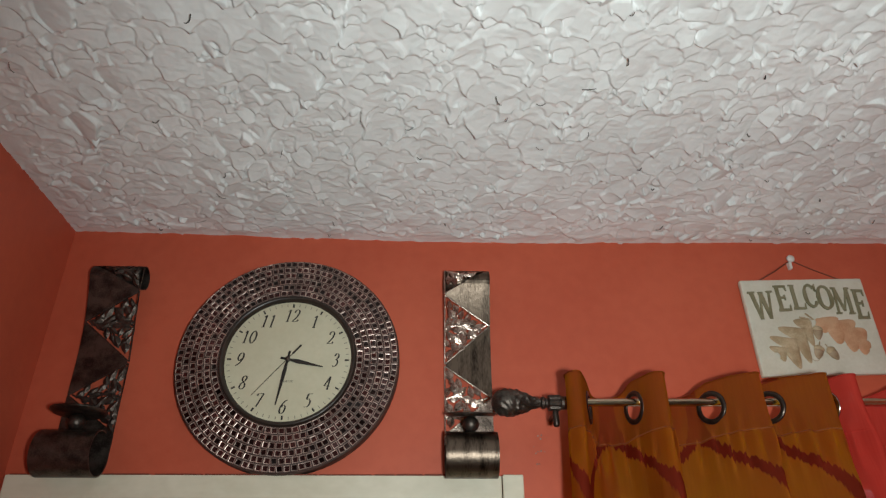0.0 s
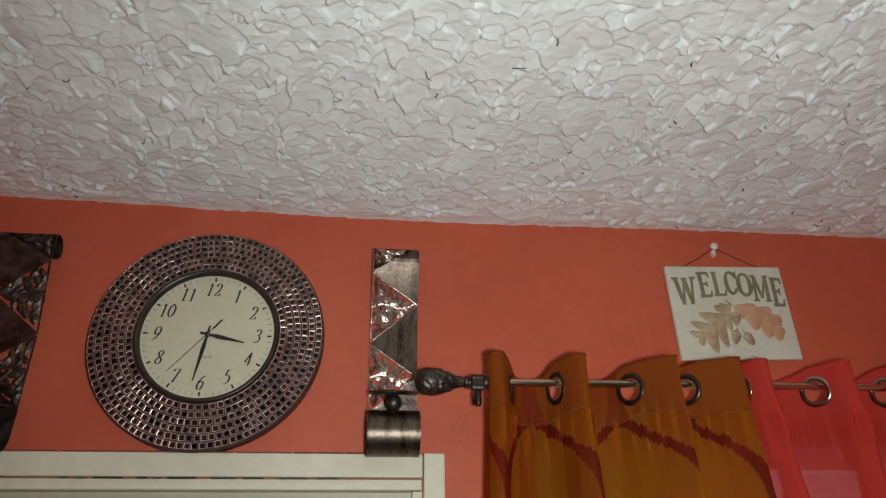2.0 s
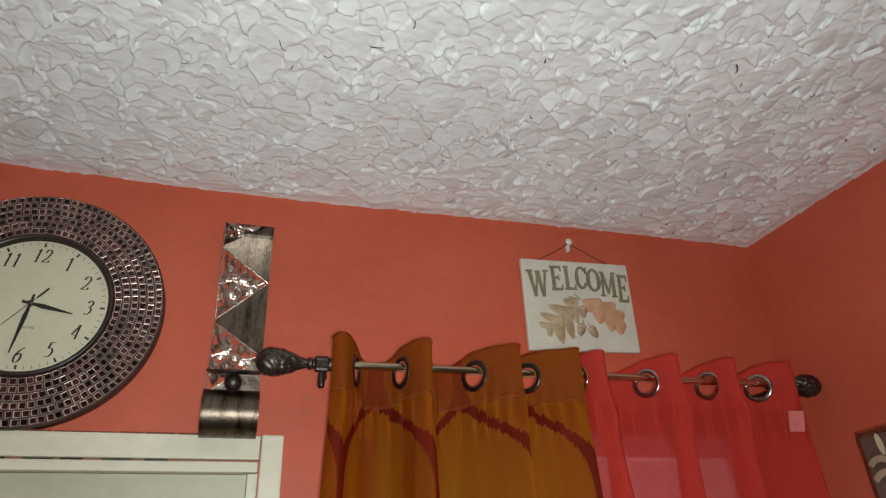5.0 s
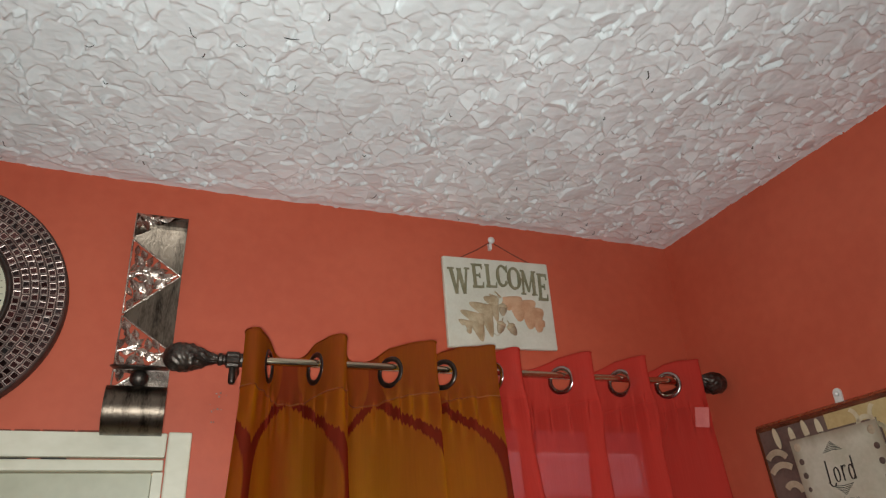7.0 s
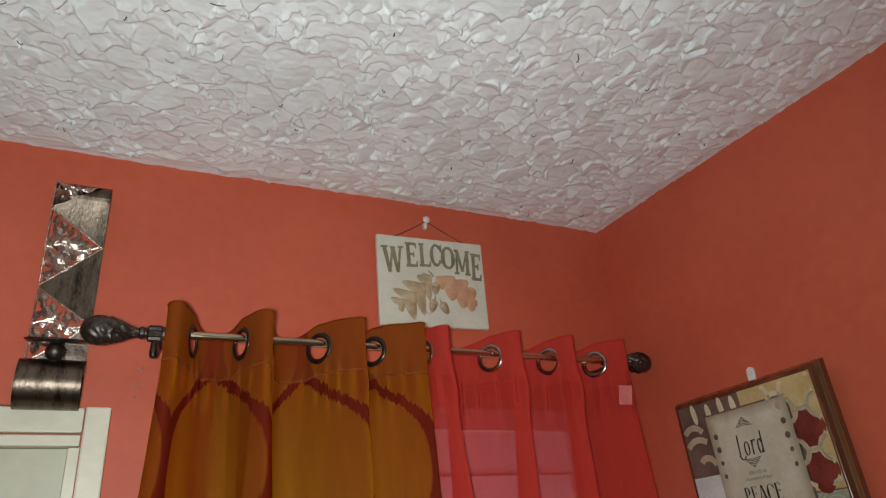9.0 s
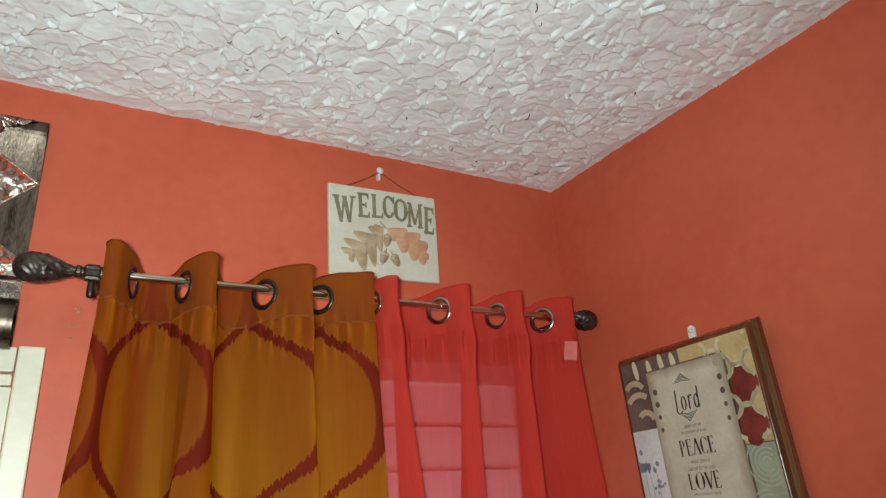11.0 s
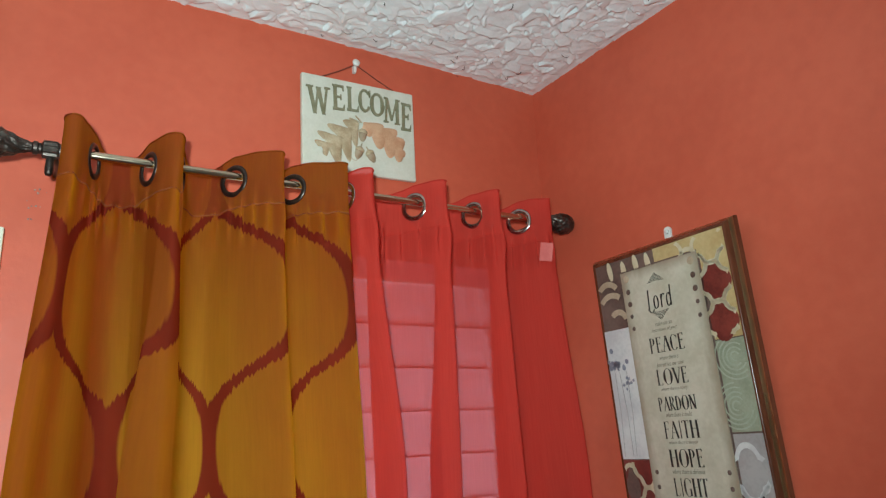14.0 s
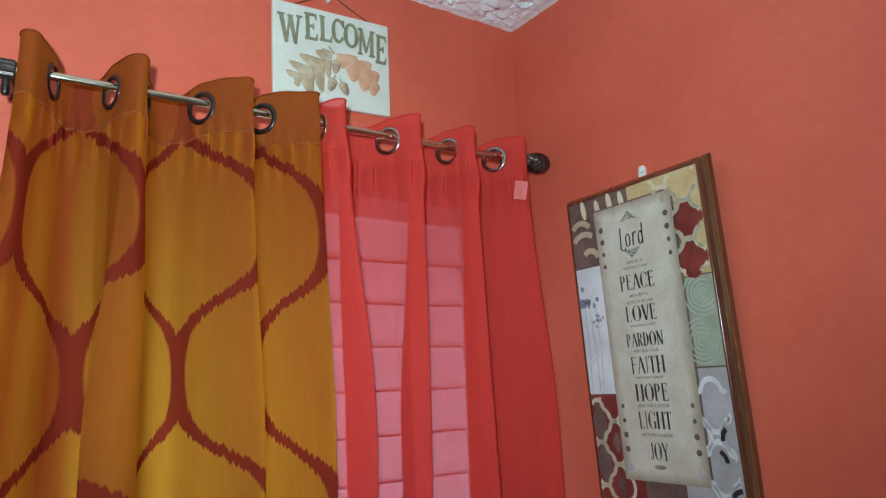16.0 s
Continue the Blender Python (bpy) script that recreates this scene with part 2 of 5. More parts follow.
P_SAGE = surface("pale_sage_print", (0.34, 0.365, 0.27), (0.42, 0.44, 0.34), 30.0, 0.4)
P_GREY = surface("dove_grey_print", (0.34, 0.31, 0.30), (0.44, 0.41, 0.40), 18.0, 0.4)
SCRIPT = surface("faded_script_ink", (0.22, 0.19, 0.14), (0.30, 0.26, 0.2), 90.0, 0.5)
DUST = surface("dark_cobweb_lint", (0.03, 0.028, 0.026), (0.07, 0.064, 0.06), 200.0, 0.9)
SCUFF = surface("bare_plaster_scuff", (0.16, 0.08, 0.06), (0.42, 0.30, 0.26), 300.0, 0.9)
TAG = surface("woven_satin_tag", (0.58, 0.085, 0.07), (0.64, 0.12, 0.10), 60.0, 0.5)
FLOORING = surface("pale_unseen_floor", (0.50, 0.48, 0.45), (0.58, 0.56, 0.52), 6.0, 0.4)
OGEE = ogee_cloth("gold_ogee_cloth", 0.61)
OGEE_HEM = ogee_cloth("gold_ogee_doubled_hem", 0.44, 0.55)
# Lighter than the cloth: the light its puckered crease catches, put into colour.
LIT_SEAM = surface("gold_seam_highlight", (0.27, 0.085, 0.024), (0.36, 0.13, 0.04), 35.0, 0.9, spec=0.1)
SHEER = sheer_cloth("red_sheer_cloth", 0.235)


def frosted_glass():
    """Frosted louvre glass: scatters the dusk light that falls on it from outside."""
    m, n, l, dif, tra, gap, _ = cloth("frosted_louvre_glass", 0.0, 0.55)
    t, mix = n.new("ShaderNodeTexNoise"), n.new("ShaderNodeMix")
    t.inputs["Scale"].default_value = 18
    mix.data_type = "RGBA"
    mix.inputs["A"].default_value, mix.inputs["B"].default_value = (0.74, 0.75, 0.76, 1), (0.84, 0.85, 0.86, 1)
    l.new(t.outputs[0], mix.inputs["Factor"])
    for q in (dif, tra):
        l.new(mix.outputs["Result"], q.inputs["Color"])
    return m


LOUVRE = frosted_glass()
SHEER_HEM = sheer_cloth("red_sheer_doubled_hem", 0.18)


# ---- builders ----
def link_mesh(name, me, mats, parent=None, label="", smooth=False):
    for m in mats if isinstance(mats, (list, tuple)) else [mats]:
        me.materials.append(m)
    if smooth:
        me.polygons.foreach_set("use_smooth", [True] * len(me.polygons))
    ob = new(name, me)
    if parent:
        ob.parent = parent
    return tagged(ob, label)


def part(name, bm, mats, parent=None, label="", smooth=False):
    """One bmesh as one mesh object under a thing or a part."""
    me = bpy.data.meshes.new(name)
    bm.to_mesh(me)
    bm.free()
    return link_mesh(name, me, mats, parent, label, smooth)


def thing(name, label, category, at, group=""):
    """An empty at a thing's place; its parts hang under it."""
    ob = new(name)
    ob.empty_display_size = 0.02
    ob.matrix_basis = at
    return tagged(ob, label, category, group)


def box(bm, x0, x1, y0, y1, z0, z1, bevel=0.0):
    r = bmesh.ops.create_cube(bm, size=1.0, matrix=Matrix.LocRotScale(((x0 + x1) / 2, (y0 + y1) / 2, (z0 + z1) / 2), None, (x1 - x0, y1 - y0, z1 - z0)))
    if bevel:
        edges = list({e for v in r["verts"] for e in v.link_edges})
        bmesh.ops.bevel(bm, geom=edges, offset=bevel, segments=2, affect="EDGES", profile=0.6)
    return bm


def boxed(*a, bevel=0.0):
    return box(bmesh.new(), *a, bevel=bevel)


def lathe(profile, m=Matrix(), segs=32, bm=None, bumps=None):
    """Turns (radius, height) pairs round local z, then lays the result by m."""
    bm = bm or bmesh.new()
    rings = []
    for r, h in profile:
        ring = []
        for k in range(segs):
            a = 2 * math.pi * k / segs
            rr = r + (bumps(a, h) if bumps else 0)
            ring.append(bm.verts.new(m @ Vector((rr * math.cos(a), rr * math.sin(a), h))))
        rings.append(ring)
    for p, q in zip(rings, rings[1:]):
        for k in range(segs):
            bm.faces.new((p[k], p[(k + 1) % segs], q[(k + 1) % segs], q[k]))
    for ring, flip in ((rings[0], True), (rings[-1], False)):
        if profile[0 if flip else -1][0] > 1e-6:
            bm.faces.new(ring[::-1] if flip else ring)
    bmesh.ops.remove_doubles(bm, verts=[v for ring in (rings[0], rings[-1]) for v in ring], dist=1e-7)
    return bm


def tube(points, radius, segs=8, bm=None, taper=None):
    bm = bm or bmesh.new()
    pts = [Vector(p) for p in points]
    rings = []
    for k, p in enumerate(pts):
        d = (pts[min(k + 1, len(pts) - 1)] - pts[max(k - 1, 0)]).normalized()
        side = d.cross(Vector((0.31, 0.2, 0.93))).normalized()
        up = side.cross(d)
        r = radius * (taper(k / (len(pts) - 1)) if taper else 1)
        rings.append([bm.verts.new(p + r * (math.cos(2 * math.pi * j / segs) * side + math.sin(2 * math.pi * j / segs) * up)) for j in range(segs)])
    for p, q in zip(rings, rings[1:]):
        for k in range(segs):
            bm.faces.new((p[k], p[(k + 1) % segs], q[(k + 1) % segs], q[k]))
    bm.faces.new(rings[0][::-1])
    bm.faces.new(rings[-1])
    return bm


def slab(outline, y0, y1, bm=None):
    """A flat outline in x and z, as a plate from the depth y0 (back) to y1 (front, nearer the viewer)."""
    bm = bm or bmesh.new()
    f = [bm.verts.new((x, y1, z)) for x, z in outline]
    b = [bm.verts.new((x, y0, z)) for x, z in outline]
    faces = [bm.faces.new(f), bm.faces.new(b[::-1])]
    for k in range(len(f)):
        j = (k + 1) % len(f)
        faces.append(bm.faces.new((f[j], f[k], b[k], b[j])))
    bmesh.ops.recalc_face_normals(bm, faces=faces)
    return bm


FACING = pose(0, 0, 0, 90)  # a lathe's z turned to look out of the wall, towards -y


def letters(body, width, height, depth, cx, cz, y, shear=0.0, bold=0.0, turn=0.0):
    """Writing as a mesh, fitted into a width and height, standing on the plane y and facing -y."""
    cu = bpy.data.curves.new("writing", "FONT")
    cu.body, cu.extrude, cu.shear, cu.offset, cu.resolution_u = body, 0.5, shear, bold, 3
    ob = new("writing", cu)
    bpy.context.view_layer.update()
    me = bpy.data.meshes.new_from_object(ob.evaluated_get(bpy.context.evaluated_depsgraph_get()))
    bpy.data.objects.remove(ob)
    co = np.array([v.co for v in me.vertices])
    lo, hi = co.min(0), co.max(0)
    mid, span = (lo + hi) / 2, np.maximum(hi - lo, 1e-6)
    c, s = math.cos(radians(turn)), math.sin(radians(turn))
    for v, p in zip(me.vertices, co):
        a, b = (p[0] - mid[0]) / span[0] * width, (p[1] - mid[1]) / span[1] * height
        v.co = (cx + a * c - b * s, y - depth * ((p[2] - lo[2]) / span[2]), cz + a * s + b * c)
    return me


def ring_mesh(name, r_in, r_out, thick, segs=28):
    """A pressed curtain ring: rounded, lying round local z."""
    mid, half = (r_in + r_out) / 2, (r_out - r_in) / 2
    bm, rings = bmesh.new(), []
    for k in range(segs):
        a = 2 * math.pi * k / segs
        rings.append([bm.verts.new(((mid + half * math.cos(b)) * math.cos(a), (mid + half * math.cos(b)) * math.sin(a), thick * math.sin(b))) for b in (2 * math.pi * j / 8 for j in range(8))])
    for k in range(segs):
        p, q = rings[k], rings[(k + 1) % segs]
        for j in range(8):
            bm.faces.new((p[j], q[j], q[(j + 1) % 8], p[(j + 1) % 8]))
    me = bpy.data.meshes.new(name)
    bm.to_mesh(me)
    bm.free()
    me.polygons.foreach_set("use_smooth", [True] * len(me.polygons))
    return me


def spline(points, count):
    """A smooth line through (x, y) points, evenly spaced along its length; also the length so far at each given point."""
    P = np.array(points, float)
    P = np.vstack([2 * P[0] - P[1], P, 2 * P[-1] - P[-2]])
    out, marks = [], []
    for k in range(1, len(P) - 2):
        p0, p1, p2, p3 = P[k - 1 : k + 3]
        marks.append(len(out))
        for t in np.linspace(0, 1, 24, endpoint=False):
            out.append(0.5 * (2 * p1 + (p2 - p0) * t + (2 * p0 - 5 * p1 + 4 * p2 - p3) * t * t + (3 * p1 - p0 - 3 * p2 + p3) * t**3))
    marks.append(len(out))
    out = np.array(out + [P[-2]])
    s = np.r_[0, np.cumsum(np.hypot(*np.diff(out, axis=0).T))]
    even = np.linspace(0, s[-1], count)
    return np.stack([np.interp(even, s, out[:, 0]), np.interp(even, s, out[:, 1])], -1), even, s[marks]


# ---- structure ----
LEFT, RIGHT, BACK, FRONT, TOP = -0.624, 1.37, 1.2, -2.4, 2.6
DOOR_X0, DOOR_X1, DOOR_TOP = -0.575, 0.236, 2.0695
WIN_X0, WIN_X1, WIN_Z0, WIN_Z1 = 0.42, 1.28, 1.0, 2.15


def structure(ob, label):
    return tagged(ob, label, kind="structure")


bm = bmesh.new()
for x0, x1, z0, z1 in ((LEFT - 0.15, DOOR_X0, 0, TOP + 0.1), (DOOR_X1, WIN_X0, 0, TOP + 0.1), (WIN_X1, RIGHT + 0.15, 0, TOP + 0.1), (DOOR_X0, DOOR_X1, DOOR_TOP, TOP + 0.1), (WIN_X0, WIN_X1, WIN_Z1, TOP + 0.1), (WIN_X0, WIN_X1, 0, WIN_Z0)):
    box(bm, x0, x1, BACK, BACK + 0.16, z0, z1)
structure(part("wall_north", bm, TERRACOTTA), "terracotta painted plaster wall with door and window openings")
WEST_END, EAST_END, FAR = 0.22, -0.15, -2.3  # where the coloured walls stop behind the camera, and the far side of the added white room
structure(part("wall_east", boxed(RIGHT, RIGHT + 0.15, EAST_END, BACK, 0, TOP + 0.1), TERRACOTTA), "terracotta painted plaster wall")
structure(part("wall_west", boxed(LEFT - 0.15, LEFT, WEST_END, BACK, 0, TOP + 0.1), TERRACOTTA), "terracotta painted plaster wall")
# Unseen white walls and pale floor, added to keep bounced light neutral.
bm = boxed(FAR - 0.15, RIGHT + 0.15, FRONT - 0.15, FRONT, 0, TOP + 0.1)
box(bm, RIGHT, RIGHT + 0.15, FRONT, EAST_END - 0.001, 0, TOP + 0.1)
box(bm, FAR - 0.15, FAR, FRONT, WEST_END + 0.15, 0, TOP + 0.1)
box(bm, FAR, LEFT - 0.151, WEST_END, WEST_END + 0.15, 0, TOP + 0.1)
structure(part("wall_south", bm, WHITE_PAINT), "unseen white walls added behind the camera for neutral bounced light")
structure(part("floor", boxed(FAR - 0.15, RIGHT + 0.15, FRONT - 0.15, BACK + 0.16, -0.1, 0), FLOORING), "unseen pale floor for neutral bounced light")


def plaster_ceiling():
    """Hand-stroked plaster: overlapping tilted dabs with crisp lips, as a fine height field; plain behind the camera."""
    rng = np.random.default_rng(7)
    step, y_start = 0.0020, 0.20
    xs, ys = np.arange(LEFT - 0.02, RIGHT + 0.021, step), np.arange(y_start, BACK + 0.021, step)
    gx, gy = np.meshgrid(xs, ys)
    h = np.zeros_like(gx)
    dabs = []
    for count, r_lo, r_hi, lift in ((1750, 0.030, 0.046, 0.0125), (3000, 0.018, 0.031, 0.0115), (2500, 0.008, 0.017, 0.0070)):
        for _ in range(count):
            cx, cy = rng.uniform(xs[0], xs[-1]), rng.uniform(ys[0] - 0.03, ys[-1])
            dabs.append((cy + rng.normal(0, 0.016), cx, cy, rng.uniform(r_lo, r_hi), lift))
    for _, cx, cy, ra, lift in sorted(dabs):  # pulled towards the far wall, each dab over the end of the one before
        rb = ra * rng.uniform(0.55, 0.95)
        if min(BACK - cy, cx - LEFT, RIGHT - cx) < rng.uniform(0.0, 0.30):
            rb, ra, lift = rb * 1.5, ra * 0.6, lift * 0.7
        turn = math.pi / 2 + rng.normal(0, 0.45)
        ca, sa, reach = math.cos(turn), math.sin(turn), 1.4 * max(ra, rb)
        i0, i1 = np.searchsorted(xs, (cx - reach, cx + reach))
        j0, j1 = np.searchsorted(ys, (cy - reach, cy + reach))
        if i1 - i0 < 2 or j1 - j0 < 2:
            continue
        dx, dy = gx[j0:j1, i0:i1] - cx, gy[j0:j1, i0:i1] - cy
        a, b = (dx * ca + dy * sa) / ra, (-dx * sa + dy * ca) / rb
        b = b * (1 + 0.5 * np.clip(a + 0.3, 0, 1.5))
        phi = np.arctan2(b, a)
        rr = np.hypot(a, b) * (1 + 0.06 * np.sin(3 * phi + rng.uniform(0, 6.3)) + 0.05 * np.sin(5 * phi + rng.uniform(0, 6.3)))
        local = h[j0:j1, i0:i1]
        dab = lift * rng.uniform(0.55, 1.15) * (0.14 * (a + 1) + 0.18 * (a + 1) ** 2) - 0.0020 * b * b + rng.normal(0, 0.0026) * b + rng.uniform(0, 0.0025)
        w = np.clip((1 - rr) / np.where(a < 0, 0.11, 0.07), 0, 1)
        w = w * w * (3 - 2 * w)
        h[j0:j1, i0:i1] = local * (1 - w) + dab * w
    for cell, lift in ((0.014, 0.0013), (0.0065, 0.0009)):  # fine unevenness left by the trowel
        cu, cv = (gx - xs[0]) / cell, (gy - ys[0]) / (cell * 0.7)
        iu, iv = cu.astype(int), cv.astype(int)
        fu, fv = cu - iu, cv - iv
        fu, fv = fu * fu * (3 - 2 * fu), fv * fv * (3 - 2 * fv)
        g = rng.random((iv.max() + 2, iu.max() + 2))
        h += lift * ((g[iv, iu] * (1 - fu) + g[iv, iu + 1] * fu) * (1 - fv) + (g[iv + 1, iu] * (1 - fu) + g[iv + 1, iu + 1] * fu) * fv)
    h *= np.clip(np.minimum(np.minimum(BACK - gy, gx - LEFT), RIGHT - gx) / 0.03, 0.4, 1)
    h += 0.013 * np.exp(-(((gx - 0.2) / 0.52) ** 2)) * np.clip((gy - 0.8) / 0.4, 0, 1)
    h += 0.007 * np.clip((0.95 - gy) / 0.45, 0, 1) * np.clip((gx - 0.9) / 0.47, 0, 1)
    z = TOP + 0.003 - h
    ny, nx = gx.shape
    verts = np.stack([gx, gy, z], -1).reshape(-1, 3)
    k = np.arange(ny * nx).reshape(ny, nx)
    faces = np.stack([k[:-1, :-1], k[1:, :-1], k[1:, 1:], k[:-1, 1:]], -1).reshape(-1, 4)
    slab_z = np.array([(x, y, zz) for zz in (TOP, TOP + 0.1) for x, y in ((FAR - 0.15, FRONT - 0.15), (RIGHT + 0.15, FRONT - 0.15), (RIGHT + 0.15, y_start + 0.01), (FAR - 0.15, y_start + 0.01))])
    lid = np.array([(x, y, TOP + 0.1) for x, y in ((LEFT - 0.15, y_start), (RIGHT + 0.15, y_start), (RIGHT + 0.15, BACK + 0.16), (LEFT - 0.15, BACK + 0.16))])
    n0 = len(verts)
    extra = [(n0, n0 + 3, n0 + 2, n0 + 1), (n0 + 4, n0 + 5, n0 + 6, n0 + 7), (n0 + 2, n0 + 3, n0 + 7, n0 + 6), (n0 + 8, n0 + 9, n0 + 10, n0 + 11)]
    me = bpy.data.meshes.new("ceiling")
    me.from_pydata(np.concatenate([verts, slab_z, lid]).tolist(), [], faces.tolist() + extra)
    me.update()
    me.polygons.foreach_set("use_smooth", [True] * len(me.polygons))
    return structure(link_mesh("ceiling", me, PLASTER), "white hand-textured plaster ceiling with rough scalloped dabs")


plaster_ceiling()


def door():
    """White casing with a stop strip inside it and a flat cream door below."""
    d = thing("door_1", "closed cream door in a chipped white painted wooden casing", "door", pose(0, BACK, 0))
    d["kind"] = "structure"
    part("casing_head", boxed(LEFT + 0.012, 0.2385, -0.02, 0.01, 2.071, 2.11, bevel=0.003), WHITE_PAINT, d)
    part("casing_leg", boxed(0.2400, 0.277, -0.021, 0.01, 0, 2.112, bevel=0.003), WHITE_PAINT, d)
    part("casing_leg", boxed(LEFT + 0.003, -0.575, -0.021, 0.01, 0, 2.070, bevel=0.003), WHITE_PAINT, d)
    part("stop_strip", boxed(-0.572, 0.2375, -0.012, 0.02, 2.0515, 2.0685, bevel=0.002), WHITE_PAINT, d)
    part("jamb", boxed(0.222, 0.2385, -0.004, 0.12, 0, 2.050, bevel=0.001), WHITE_PAINT, d)
    part("jamb", boxed(-0.5745, -0.558, -0.004, 0.12, 0, 2.050, bevel=0.001), WHITE_PAINT, d)
    leaf = part("door_leaf", boxed(-0.5575, 0.2215, 0.012, 0.052, 0.0, 2.0508, bevel=0.0015), DOOR_PAINT, d)
    for x0, x1, z0, z1 in ((-0.46, 0.125, 1.05, 1.9), (-0.46, 0.125, 0.15, 0.93)):
        part("panel", boxed(x0, x1, 0.006, 0.014, z0, z1, bevel=0.003), DOOR_PAINT, leaf)
    # Dark gaps where the stop strip has come away from the head.
    rng = random.Random(4)
    bm, x = bmesh.new(), -0.36
    while x < 0.10:
        w = rng.uniform(0.006, 0.05)
        box(bm, x, x + w, -0.0135, -0.011, 2.0682, 2.0682 + rng.uniform(0.001, 0.0028))
        x += w + rng.uniform(0.002, 0.03)
    part("gap", bm, CLOCK_RIM, d, "dark chipped gap under the casing head")
    # A solid dark reddish strip puts in the shadowed gap above the casing.
    bm, x = bmesh.new(), LEFT + 0.02
    while x < 0.17:
        w = rng.uniform(0.02, 0.09)
        box(bm, x, x + w, -0.019, 0.001, 2.1095, 2.1105 + rng.uniform(0.0005, 0.0020))
        x += w + rng.uniform(0.001, 0.012)
    part("casing_shadow_gap", bm, CORD, d, "dark reddish strip for the shadowed gap on top of the casing")
    return d


door()


def window():
    w = thing("window_1", "frosted glass louvre window in a white frame behind the curtains", "window", pose(0, BACK, 0))
    w["kind"] = "structure"
    bm = bmesh.new()
    for a in ((WIN_X0, WIN_X1, 0.075, 0.13, WIN_Z1 - 0.045, WIN_Z1), (WIN_X0, WIN_X1, 0.075, 0.13, WIN_Z0, WIN_Z0 + 0.05), (WIN_X0, WIN_X0 + 0.04, 0.075, 0.13, WIN_Z0 + 0.05, WIN_Z1 - 0.045), (WIN_X1 - 0.03, WIN_X1, 0.075, 0.13, WIN_Z0 + 0.05, WIN_Z1 - 0.045)):
        box(bm, *a, bevel=0.002)
    part("window_frame", bm, FRAME_WHITE, w)
    z = 2.103
    while z > WIN_Z0 + 0.08:
        bm = boxed(WIN_X0 + 0.042, WIN_X1 - 0.032, -0.002, 0.002, -0.049, 0.046, bevel=0.0012)
        bmesh.ops.transform(bm, matrix=pose(0, 0.095, z - 0.046, -7), verts=bm.verts)
        part("louvre_blade", bm, LOUVRE, w)
        # Dark strip added as the shade line where two blades overlap.
        part("blade_overlap_shade", boxed(WIN_X0 + 0.042, WIN_X1 - 0.032, 0.0855, 0.0885, z - 0.0955, z - 0.0925), BRONZE, w, "thin dark strip for the shade where two blades overlap")
        z -= 0.0922
    part("side_strip", boxed(WIN_X1 - 0.0185, WIN_X1 - 0.0005, 0.004, 0.0745, WIN_Z0 + 0.001, 2.128, bevel=0.001), MAHOGANY, w, "dark brown strip at the right of the opening")
    part("window_sill", boxed(WIN_X0 - 0.02, WIN_X1 + 0.02, -0.015, 0.074, WIN_Z0 - 0.03, WIN_Z0 - 0.001, bevel=0.003), WHITE_PAINT, w)


window()


